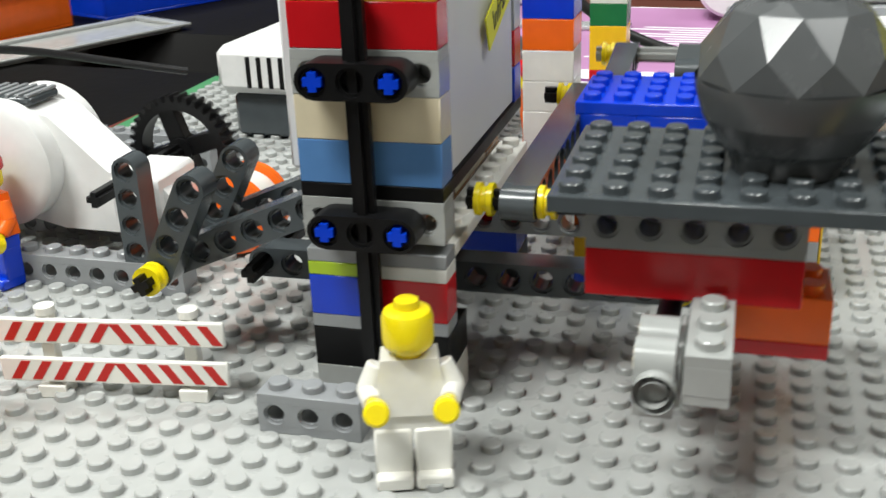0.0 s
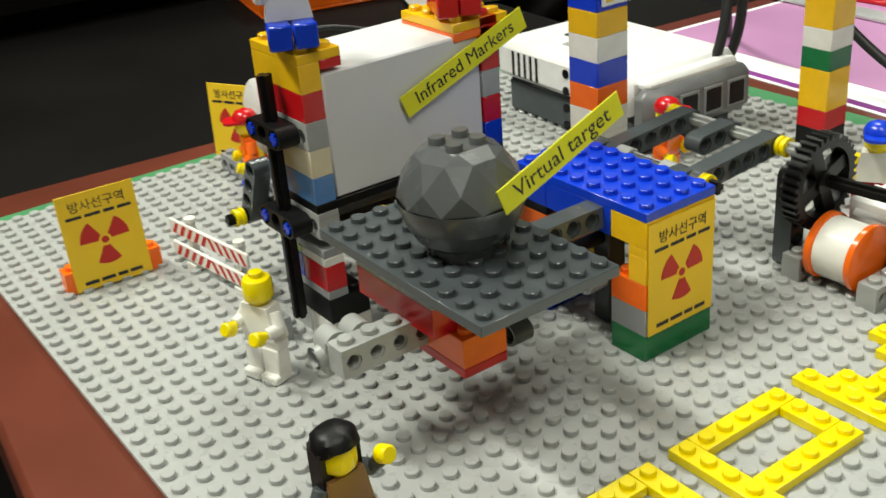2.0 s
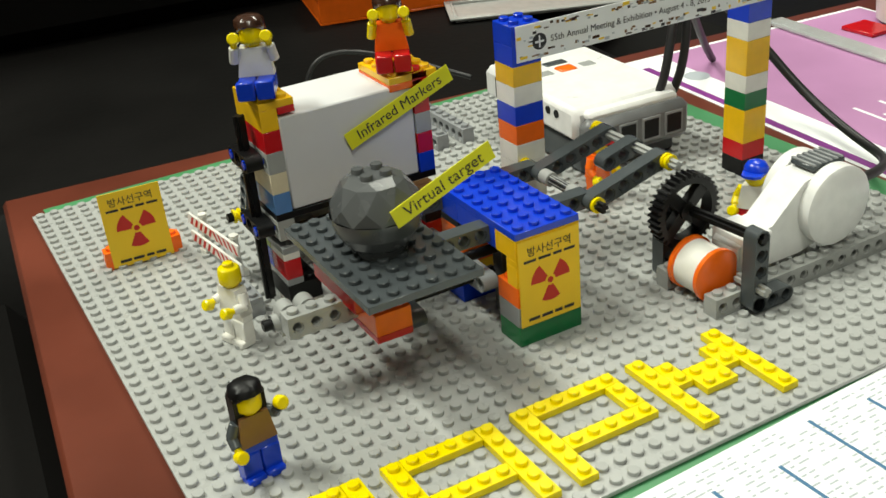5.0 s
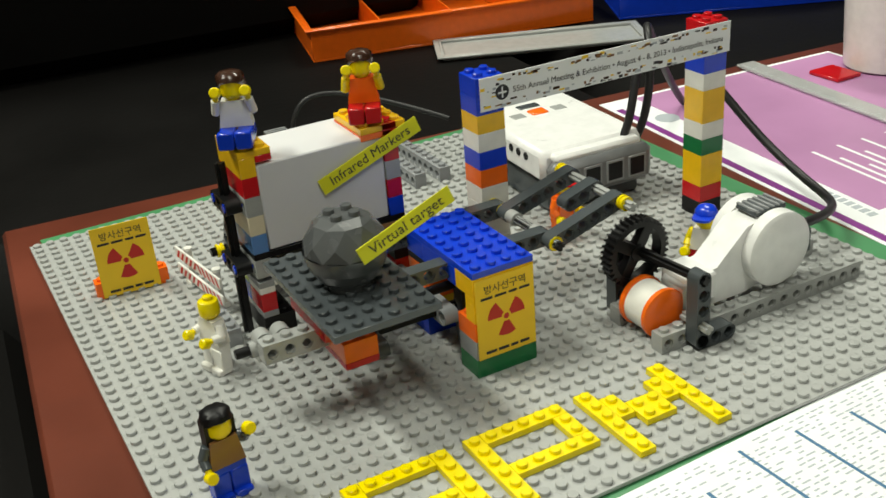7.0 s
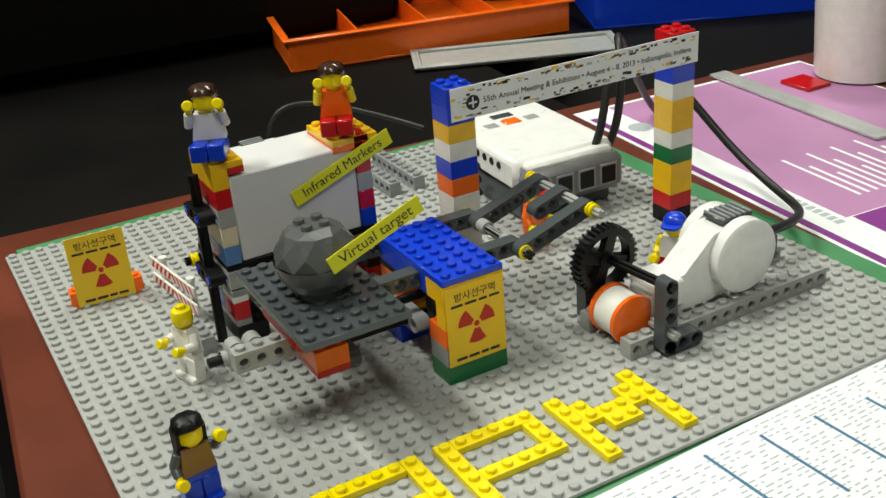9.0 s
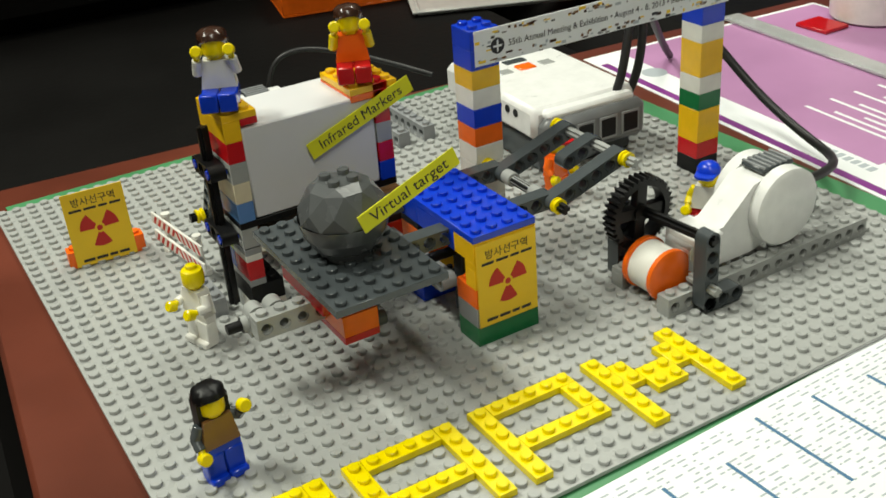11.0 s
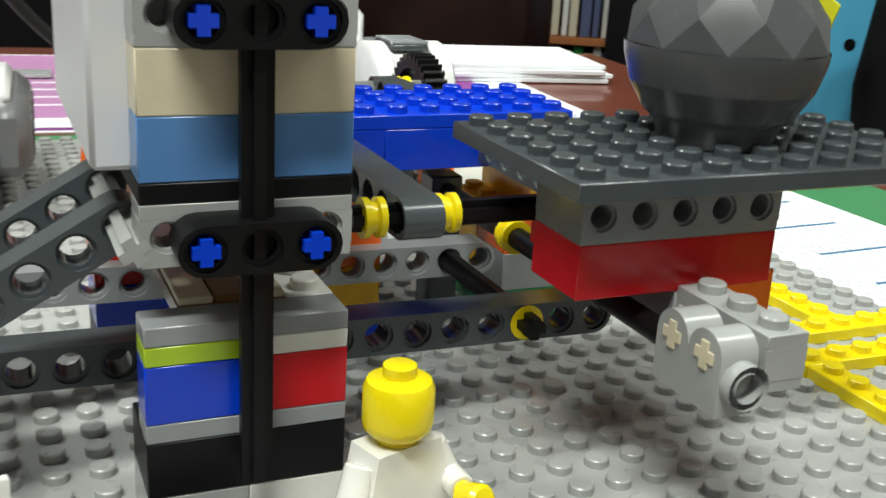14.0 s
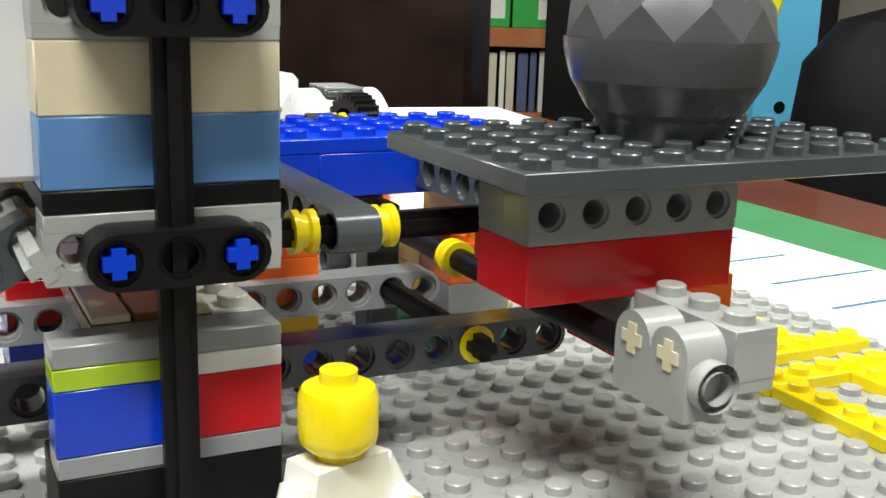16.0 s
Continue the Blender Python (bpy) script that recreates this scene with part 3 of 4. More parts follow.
# ---- imaging stand: moving upper part ----
def gantry():
    th = thing("imager", "multicoloured brick imager with pale flat panel", "imager", mm(10, 22, 44))
    # near column
    put("hole_brick", studded_beam(4, LGRAY), th, Matrix.Translation((0.008, 0, 0)) @ pose(0, 0, 0, 0, 0, 90))
    brick(th, 0, 0, BR, 10, 4, PL, BLACK, "base_plate", studs=False, label="long black plate")
    z = BR + PL
    brick(th, 0, 0, z, 1, 4, BR, MBLUE)
    brick(th, 0, 0, z + BR, 1, 4, BR, TAN)
    put("hole_brick", studded_beam(4, LGRAY), th, Matrix.Translation((0.008, 0, (z + 2 * BR) / 1000)) @ pose(0, 0, 0, 0, 0, 90))
    brick(th, 0, 0, z + 3 * BR, 1, 4, BR, RED)
    brick(th, 0, 0, z + 4 * BR, 1, 4, BR + 0.0, YELLOW)
    brick(th, 1, 0, z + 4 * BR + BR - PL, 1, 1, PL, RED, "plate", studs=False)
    brick(th, 0, 0, z + 5 * BR, 2, 4, PL, YELLOW, "plate")
    # far column
    x = 9.0
    brick(th, x, 0, z, 1, 4, BR, BLUE)
    brick(th, x, 0, z + BR, 1, 4, BR, RED)
    brick(th, x, 0, z + 2 * BR, 1, 4, BR, LGRAY)
    brick(th, x, 0, z + 3 * BR, 1, 4, BR, RED)
    brick(th, x, 0, z + 4 * BR, 1, 4, BR, RED)
    brick(th, x - 1.4, 0, z + 5 * BR - 6.4, 2, 4, PL, ORANGE, "plate", studs=False)
    brick(th, x - 1.4, 0, z + 5 * BR - 3.2, 3, 4, PL, YELLOW, "plate")
    # panel
    put("flat_panel", Mesh().box(8.2, 0.6, z, 71.8, 37.5, z + 43.5, PANEL, 0.8), th, label="pale grey flat panel block")
    # black arms, pins, guide axle
    for zz in (4.6, z + 2 * BR + 4.6):
        a = put("cross_arm", Mesh().holed(3, 7.6, 7.6, BLACK, xf=Matrix.Translation((-4.2, 8, zz)) @ Matrix.Rotation(radians(90), 4, "Z") @ Matrix.Rotation(radians(90), 4, "X")), th, label="black rounded arm")
        for y in (8, 24):
            put("pin", Mesh().cross_rod((-8.4, y, zz), (0.5, y, zz), BLUE, 2.0), a, label="blue cross pin")
    put("guide_axle", Mesh().cross_rod((-4.2, 16, -34), (-4.2, 16, 56), BLACK, 2.4), th, label="long black upright axle")
    # flag
    fl = put("flag", Mesh().box(0, 0, -4.2, 57, 0.4, 4.2, FLAGY, 0.05), th, pose(0.0375, -0.0012, 0.0375, 0, -20.5, 0), "yellow strip of card lettered Infrared Markers")
    put("lettering", lettering("Infrared Markers", 0.0068, INK, 0.00004, "CENTER"), fl, pose(0.0285, -0.0001, 0, 90))
    return th


GANTRY = gantry()
KID1 = figure("toy_figure", "seated toy figure, brown hair, white top, blue legs", mm(0, 0, 0), WHITE, BLUE, hair=HAIR, sit=True, arms="up")
KID2 = figure("toy_figure", "seated toy figure, brown hair, orange top, red legs", mm(0, 0, 0), ORANGE, RED, hair=HAIR, sit=True, arms="up", arm_mat=BRIGHTY)


# ---- treatment couch ----
def couch():
    th = thing("couch", "dark grey studded couch plate on red and orange bricks", "couch", mm(8.4, 8.9, 0))
    Z, ZA = 58.3, 47.2
    put("plate", brick_plate(6, 10, PL, DGRAY), th, (0, 0, Z), "dark grey studded plate")
    put("hole_beam", studded_beam(5, MGRAY), th, Matrix.Translation((0.016, 0.034, (Z - BR) / 1000)) @ pose(0, 0, 0, 0, 0, 90))
    put("hole_beam", studded_beam(5, MGRAY), th, Matrix.Translation((0.024, 0.034, (Z - BR) / 1000)) @ pose(0, 0, 0, 0, 0, 90))
    brick(th, 1, 4.25, Z - 2 * BR, 2, 5, BR, RED)
    brick(th, 3, 4.25, Z - 2 * BR, 2, 4, BR, RED)
    brick(th, 1.7, 3.5, Z - 3 * BR, 2, 3, BR, ORANGE)
    brick(th, 1.7, 3.5, Z - 3 * BR - PL, 2, 3, PL, RED, "plate")
    # grey guide block towards the fixed rod
    put("guide_block", studded_beam(4, LGRAY), th, mm(-2.0, 5.7, 30.6), "light grey guide block with axle holes")
    gx = -16.0
    tube = Mesh()
    tube.lathe([(3.7, 0), (3.7, 10), (2.5, 10), (2.5, 0)], LGRAY, 20, Matrix.Translation((gx - 2.5, 58.2, 28.6)) @ Matrix.Rotation(radians(90), 4, "Y"), cap0=False, cap1=False)
    hump = [(gx, 23.0), (gx + 17, 23.0)]
    for cx in (gx + 12.8, gx + 4.2):
        hump += [(cx + 4.2 * math.cos(math.pi * k / 10), 32.0 + 4.2 * math.sin(math.pi * k / 10)) for k in range(11)]
    tube.prism(hump, -62.0, -55.0, LGRAY, Matrix.Rotation(radians(90), 4, "X"))
    tube.box(gx + 2, 54.0, 24.0, gx + 22, 55.2, 33.0, LGRAY, 0.3)
    put("guide_tube", tube, th, (0, 0, 4.6), label="light grey guide tube with rounded top")
    for x in (gx + 4.2, gx + 12.8):
        put("axle_end", Mesh().cross_rod((x, 60.0, 36.6), (x, 62.3, 36.6), TAN, 2.3), th, label="tan axle end")
    put("hanger", Mesh().box(8, 50.0, 28.5, 40, 54.0, 39.0, MGRAY, 0.4), th)
    # drive arms towards the crank
    for y in (6.4, 11.5):
        put("drive_arm", Mesh().holed(13, 7.6, 7.6, DGRAY, xf=Matrix.Translation((34, y * 8, ZA)) @ Matrix.Rotation(radians(90), 4, "X")), th, label="dark grey holed arm")
    for x in (36, 130):
        put("axle", Mesh().cross_rod((x, 36, ZA), (x, 104, ZA), BLACK), th)
    for y in (84, 98):
        put("bush", Mesh().lathe([(3.7, 0), (3.7, 1.2), (2.9, 1.5), (2.9, 2.5), (3.7, 2.8), (3.7, 4.0)], BRIGHTY, 16, Matrix.Translation((36, y, ZA)) @ Matrix.Rotation(radians(-90), 4, "X")), th, label="yellow bush")
    for y in (40, 96):
        put("bush", Mesh().lathe([(3.7, 0), (3.7, 1.2), (2.9, 1.5), (2.9, 2.5), (3.7, 2.8), (3.7, 4.0)], BRIGHTY, 16, Matrix.Translation((130, y, ZA)) @ Matrix.Rotation(radians(-90), 4, "X")), th, label="yellow bush")
    # faceted ball
    b = Mesh()
    b.lathe([(10.0, -15.4), (13.6, -12.0), (16.6, -7.0), (18.0, -2.2), (18.2, 0.0)], BALLG, 40, cap1=False)
    rings = [(10, 18.2, 0.0, 0.0), (10, 17.2, 5.6, 0.5), (10, 12.4, 12.4, 0.0), (5, 8.6, 14.6, 0.25)]
    pts = [[(r * math.cos(2 * math.pi * (i + o) / n), r * math.sin(2 * math.pi * (i + o) / n), z) for i in range(n)] for n, r, z, o in rings]
    vs = pts[0] + pts[1] + pts[2] + pts[3]
    fs = []
    for i in range(10):
        j = (i + 1) % 10
        fs += [(i, j, 10 + i), (j, 10 + j, 10 + i), (10 + i, 10 + j, 20 + j), (10 + i, 20 + j, 20 + i)]
    for i in range(5):
        j = (i + 1) % 5
        fs += [(20 + 2 * i, 20 + 2 * i + 1, 30 + i), (20 + 2 * i + 1, 20 + (2 * i + 2) % 10, 30 + j, 30 + i)]
    fs.append(tuple(range(30, 35)))
    b.add(vs, fs, BALLG)
    me = b.data("ball", True)
    me.set_sharp_from_angle(angle=radians(12))
    ball = put("ball", me, th, (24, 38, 61.5 + 17.6), "faceted grey plastic ball")
    s = Mesh()
    for i in (-4, 4):
        for j in (-4, 4):
            s.lathe([(2.4, 12.8), (2.4, 16.3), (2.2, 16.6)], BALLG, 14, Matrix.Translation((i, j, 0)))
    put("studs", s, ball)
    put("ball_foot", Mesh().lathe([(10.5, 0), (11.5, 3.0), (13, 5)], BALLG, 20, Matrix.Translation((24, 38, 61.7))), th)
    fl = put("flag", Mesh().box(0, 0, -4.0, 46, 0.4, 4.0, FLAGY, 0.05), th, pose(0.0215, 0.0165, 0.083, 0, -21, 0), "yellow strip of card lettered Virtual target")
    put("lettering", lettering("Virtual target", 0.0068, INK, 0.00004, "CENTER"), fl, pose(0.023, -0.0001, 0, 90))
    return th


COUCH = couch()


# ---- motors, gears ----
def gear_mesh(m, r=18.0, teeth=36, w=7.0):
    """A spoked gear round z."""
    g = Mesh()
    n = teeth * 4
    out = []
    for i in range(n):
        a = 2 * math.pi * i / n
        rr = r if i % 4 in (0, 1) else r - 2.0
        out.append((rr * math.cos(a), rr * math.sin(a)))
    inn = [((r - 4.6) * math.cos(2 * math.pi * i / n), (r - 4.6) * math.sin(2 * math.pi * i / n)) for i in range(n)]
    vs = [(x, y, w / 2) for x, y in out] + [(x, y, w / 2) for x, y in inn] + [(x, y, -w / 2) for x, y in out] + [(x, y, -w / 2) for x, y in inn]
    fs = []
    for i in range(n):
        j = (i + 1) % n
        fs += [(i, j, n + j, n + i), (2 * n + j, 2 * n + i, 3 * n + i, 3 * n + j), (2 * n + i, 2 * n + j, j, i), (n + i, n + j, 3 * n + j, 3 * n + i)]
    g.add(vs, fs, m)
    for k in range(4):
        g.box(2, -3, -w / 3, r - 4.2, 3, w / 3, m, 0.3, Matrix.Rotation(k * math.pi / 2, 4, "Z"))
    g.lathe([(4.2, -w / 2), (4.2, w / 2)], m, 16)
    return g


def motor(at, label):
    """A white motor: its drum axis runs along y, its snout points along -x."""
    th = thing("motor", label, "motor", at, "motors")
    drum = Mesh()
    rot = Matrix.Rotation(radians(-90), 4, "X")
    drum.lathe([(17.0, -16), (19.0, -14.5), (19.0, -8), (17.6, -7.6), (17.6, 7.6), (19.0, 8), (19.0, 14.5), (17.0, 16)], NXTWHITE, 40, Matrix.Translation((0, 0, 24)) @ rot)
    put("drum", drum, th)
    put("grille", Mesh().box(-10, -7.2, 40.5, 10, 7.2, 43.2, DGRAY, 0.8), th, label="dark grey ribbed grille")
    r = Mesh()
    for k in range(6):
        r.box(-9.5 + k * 3.4, -7.0, 43.0, -8.0 + k * 3.4, 7.0, 44.0, MGRAY, 0.2)
    put("ribs", r, th)
    neck = Mesh()
    pts = [(-2, 6), (-2, 41), (-16, 38), (-34, 22), (-50, 20), (-54, 16), (-54, 6), (-48, 3), (-16, 3)]
    neck.prism(pts[::-1], -8.2, 8.2, NXTWHITE, Matrix.Rotation(radians(90), 4, "X"))
    put("neck", neck, th)
    put("hub", Mesh().box(-52, -11.5, 8, -36, 11.5, 22, NXTWHITE, 1.2), th)
    put("plug_socket", Mesh().box(17, -6, 10, 30, 6, 24, DGRAY, 1.0), th, label="dark grey cable socket")
    return th


M1 = motor(pose(0.3060, 0.0815, 0.0075, 0, 0, 0), "white toy motor with grey grille, on grey beams")


def drive_one():
    fr = thing("beam_cradle", "grey beam cradle carrying the motor", "cradle", (237, 64, 0))
    put("beam", studded_beam(16, LGRAY), fr, mm(-0.625, 0, 0.05))
    put("beam", studded_beam(16, LGRAY), fr, mm(-0.625, 4, 0.05))
    put("upright", Mesh().holed(5, 7.6, 7.8, DGRAY, xf=Matrix.Translation((12.5, -4, 5)) @ Matrix.Rotation(radians(-90), 4, "Y") @ Matrix.Rotation(radians(90), 4, "X")), fr, label="dark grey upright holed beam")
    put("upright", Mesh().holed(5, 7.6, 7.8, DGRAY, xf=Matrix.Translation((2, 43, 5)) @ Matrix.Rotation(radians(-90), 4, "Y") @ Matrix.Rotation(radians(90), 4, "X")), fr, label="dark grey upright holed beam")
    put("foot", Mesh().holed(3, 7.6, 7.8, DGRAY, xf=Matrix.Translation((12.5, -4, 5)) @ Matrix.Rotation(radians(90), 4, "X")), fr)
    put("axle", Mesh().cross_rod((12.5, -9, 37), (6.5, 46, 37), BLACK), fr)
    put("pin", Mesh().cross_rod((12.5, -12, 13), (12.5, 6, 13), LGRAY), fr)
    sp = thing("spool", "orange-rimmed spool wound with white tape", "spool", (242, 73.5, 14))
    rot = Matrix.Rotation(radians(-90), 4, "X")
    put("winding", Mesh().lathe([(11.6, 3), (11.6, 17)], WHITE, 32, rot), sp, label="white tape winding")
    for y in (0, 16.8):
        put("rim", Mesh().lathe([(6, y), (11, y), (12.6, y + 0.8), (12.6, y + 3.0), (11, y + 3.8), (6, y + 3.8)], ORANGE, 32, rot), sp, label="orange rim")
    put("hub", Mesh().lathe([(6.2, 1), (6.2, 20)], RED, 20, rot), sp)


drive_one()
GEAR1 = thing("crank_gear", "large black spoked gear wheel with crank arms", "gear", (243.2, 99, 37))
put("gear", gear_mesh(BLACK), GEAR1, Matrix.Rotation(radians(90), 4, "X"))
ROD1 = thing("connecting_rod", "pair of dark grey holed connecting arms", "linkage", mm(27, 15, 50))


def con_rod():
    for y in (6, 46):
        put("arm", Mesh().holed(6, 7.2, 7.6, DGRAY, xf=Matrix.Translation((0, y, 0)) @ Matrix.Rotation(radians(90), 4, "X")), ROD1)
    put("cross_axle", Mesh().cross_rod((0, 0, 0), (0, 56, 0), LGRAY), ROD1)
    put("cross_axle", Mesh().cross_rod((40, -7, 0), (40, 56, 0), LGRAY), ROD1)
    put("crank_arm", Mesh().holed(3, 7.2, 7.6, DGRAY, xf=Matrix.Translation((24, 26, 0)) @ Matrix.Rotation(radians(90), 4, "X")), ROD1)
    for x, y in ((40, -2.2), (40, 50), (0, 50)):
        put("bush", Mesh().lathe([(3.7, 0), (3.7, 1.2), (2.9, 1.5), (2.9, 2.5), (3.7, 2.8), (3.7, 4.0)], BRIGHTY, 16, Matrix.Translation((x, y, 0)) @ Matrix.Rotation(radians(-90), 4, "X")), ROD1, label="yellow bush")
    for y in (13, 36):
        put("axle_joiner", Mesh().rod((0, y, 0), (0, y + 8, 0), 3.6, LGRAY, 16), ROD1, label="light grey axle joiner")


con_rod()

# second motor behind the imager
M2 = motor(pose(0.1520, 0.3310, 0.0090, 0, 0, 88), "white toy motor with grey grille, behind the imager")
GEAR2 = thing("crank_gear", "large black spoked gear wheel with crank arms", "gear", (178.5, 291.5, 28))
put("gear", gear_mesh(BLACK), GEAR2, pose(0, 0, 0, 90, 0, 90))


def drive_two():
    fr = thing("beam_cradle", "grey beam cradle carrying the motor", "cradle", (134.5, 267.5, 0))
    put("beam", studded_beam(12, MGRAY), fr, pose(0.0, 0.0, 0.00005, 0, 0, 90))
    put("beam", studded_beam(12, MGRAY), fr, pose(0.036, 0.0, 0.00005, 0, 0, 90))
    put("upright", Mesh().holed(5, 7.6, 7.8, DGRAY, xf=Matrix.Translation((-4, 14, 5)) @ Matrix.Rotation(radians(90), 4, "Z") @ Matrix.Rotation(radians(-90), 4, "Y") @ Matrix.Rotation(radians(90), 4, "X")), fr)
    put("axle", Mesh().cross_rod((-8, 25, 28), (52, 25, 28), BLACK), fr)
    sp = thing("spool", "orange-rimmed spool wound with white tape", "spool", (156, 266, 14))
    rot = Matrix.Rotation(radians(90), 4, "Y")
    put("winding", Mesh().lathe([(10.6, 3), (10.6, 15)], WHITE, 32, rot), sp)
    for y in (0, 14.8):
        put("rim", Mesh().lathe([(6, y), (11, y), (12.6, y + 0.8), (12.6, y + 3.0), (11, y + 3.8), (6, y + 3.8)], ORANGE, 32, rot), sp)


drive_two()
# lever frame that passes under the deck
LEVER = thing("lever_frame", "long dark grey holed lever beams with yellow bushes", "lever", mm(14, 30, 21.5))


def lever():
    side = Matrix.Rotation(radians(-90), 4, "Z") @ Matrix.Rotation(radians(90), 4, "X")
    for x in (0, 40):
        put("beam", Mesh().holed(16 if x == 0 else 15, 7.6, 7.8, MGRAY if x else DGRAY, xf=Matrix.Translation((x, 0, 0)) @ side), LEVER, label="grey holed beam")
    put("axle", Mesh().cross_rod((-12, 0, 0), (48, 0, 0), BLACK), LEVER)
    put("axle", Mesh().cross_rod((-8, -104, 0), (48, -104, 0), BLACK), LEVER)
    for x, y in ((-4, -104),):
        put("bush", Mesh().lathe([(3.7, 0), (3.7, 1.2), (2.9, 1.5), (2.9, 2.5), (3.7, 2.8), (3.7, 4.0)], BRIGHTY, 16, Matrix.Translation((x, y, 0)) @ Matrix.Rotation(radians(90), 4, "Y")), LEVER, label="yellow bush")


lever()
ROD2 = thing("connecting_rod", "dark grey holed connecting arms", "linkage", mm(11.4, 30, 31))


def con_rod_two():
    for x in (-2, 22):
        put("arm", Mesh().holed(7, 7.2, 7.6, DGRAY, xf=Matrix.Translation((x, 0, 0)) @ Matrix.Rotation(radians(90), 4, "Z") @ Matrix.Rotation(radians(90), 4, "X")), ROD2)
        put("crank_arm", Mesh().holed(4, 7.2, 7.6, DGRAY, xf=Matrix.Translation((x + 8, 0, 0)) @ Matrix.Rotation(radians(90), 4, "Z") @ Matrix.Rotation(radians(-40), 4, "Y") @ Matrix.Rotation(radians(90), 4, "X")), ROD2)
    put("cross_axle", Mesh().cross_rod((-12, 48, 0), (40, 48, 0), LGRAY), ROD2)
    put("cross_axle", Mesh().cross_rod((-14, 0, 0), (42, 0, 0), BLACK), ROD2)
    put("bush", Mesh().lathe([(3.7, 0), (3.7, 1.2), (2.9, 1.5), (2.9, 2.5), (3.7, 2.8), (3.7, 4.0)], BRIGHTY, 16, Matrix.Translation((35, 0, 0)) @ Matrix.Rotation(radians(90), 4, "Y")), ROD2, label="yellow bush")


con_rod_two()

# fixed rod under the couch
def rail():
    th = thing("guide_rail", "black guide rod on a grey upright under the couch", "rod", mm(6.4, 16.3, 33.2))
    put("rod", Mesh().rod((0, 0, 0), (118, 0, 0), 2.35, BLACK, 16), th)
    put("bush", Mesh().lathe([(3.7, 0), (3.7, 1.2), (2.9, 1.5), (2.9, 2.5), (3.7, 2.8), (3.7, 4.0)], BRIGHTY, 16, Matrix.Translation((72, 0, 0)) @ Matrix.Rotation(radians(90), 4, "Y")), th, label="yellow bush")
    put("upright", Mesh().box(110, -4, -33.1, 118, 4, 4, DGRAY, 0.5), th)
    return th


RAIL = rail()


# ---- controller and cables ----
def controller():
    th = thing("controller", "white and grey programmable controller with grey screen", "controller", pose(0.2735, 0.2205, 0, 0, 0, -3))
    put("lower_case", Mesh().box(4, 4, 0.1, 68, 106, 20, DGRAY, 2.5), th, label="dark grey lower case")
    put("upper_case", Mesh().box(0, 5, 20, 72, 111, 40, NXTWHITE, 3.5), th)
    put("shoulder", Mesh().box(6, -1.5, 33, 66, 8, 38.6, NXTWHITE, 2.0), th)
    put("front_panel", Mesh().box(1, -7, 12, 71, 6, 35, CASEGRAY, 4.0), th, label="grey socket panel")
    for k in range(4):
        x = 7 + k * 15.5
        put("socket_frame", Mesh().box(x - 1.4, -7.5, 16.5, x + 11.4, -6.5, 30.5, MGRAY, 0.4), th)
        put("socket", Mesh().box(x, -7.9, 18, x + 10, -6, 29, BLACK, 0.4), th, label="black cable socket")
    for k in range(5):
        put("speaker_slot", Mesh().box(-0.25, 74 + 5 * k, 23, 0.4, 76 + 5 * k, 36, BLACK, 0.1), th)
    put("screen", Mesh().box(14, 22, 38.6, 58, 54, 39.5, MGRAY, 0.4), th, label="grey display")
    put("button", Mesh().box(30, 66, 38.6, 42, 76, 41, ORANGE, 1.0), th, label="orange button")
    put("button", Mesh().box(28, 80, 38.6, 44, 88, 40.6, DGRAY, 1.0), th, label="dark grey button")
    for x in (16, 46):
        put("button", Mesh().box(x, 66, 38.6, x + 10, 75, 40.4, LGRAY, 1.0), th)
    for k in range(8):
        y, z = (24 + k * 9, 33) if k < 4 else (51, 6 + (k - 4) * 9)
        put("pin_hole", Mesh().lathe([(2.4, -0.5), (2.4, 0.4)], BLACK, 12, Matrix.Translation((0, y, z)) @ Matrix.Rotation(radians(90), 4, "Y")), th)
    bm = thing("grey_beam", "grey studded beams lying beside the controller", "beam", mm(30, 39, 0))
    put("beam", studded_beam(6, MGRAY), bm, pose(0, 0, 0.00005, 0, 0, 90))
    put("beam", studded_beam(8, MGRAY), bm, pose(0.018, 0, 0.00005, 0, 0, 90))


controller()


def cable(label, pts, r=2.6):
    cu = bpy.data.curves.new("cable", "CURVE")
    cu.dimensions, cu.bevel_depth, cu.bevel_resolution, cu.resolution_u = "3D", r / 1000, 3, 12
    sp = cu.splines.new("NURBS")
    sp.points.add(len(pts) - 1)
    for p, q in zip(sp.points, pts):
        p.co = (q[0] / 1000, q[1] / 1000, q[2] / 1000, 1)
    sp.use_endpoint_u, sp.order_u = True, 4
    ob = bpy.data.objects.new("cable", cu)
    me = bpy.data.meshes.new_from_object(ob)
    bpy.data.objects.remove(ob)
    me.materials.append(CABLE)
    me.shade_smooth()
    put("cable", me, None, (0, 0, 0), label, "cable", group="cables")


cable("black cable from controller to motor", [(322, 230, 25), (332, 222, 30), (342, 226, 70), (352, 232, 90), (372, 232, 88), (394, 222, 66), (410, 190, 26), (408, 140, 10), (394, 108, 14), (356, 94, 22), (337, 93, 24)])
cable("black cable looping from the controller", [(336, 230, 25), (346, 222, 34), (356, 226, 80), (362, 242, 98), (384, 266, 88), (430, 300, 30), (470, 332, 0)])
cable("thin black cable behind the imager", [(276, 342, 30), (250, 372, 40), (200, 390, 60), (180, 392, 40), (178, 388, 10), (186, 376, 24)], 1.6)


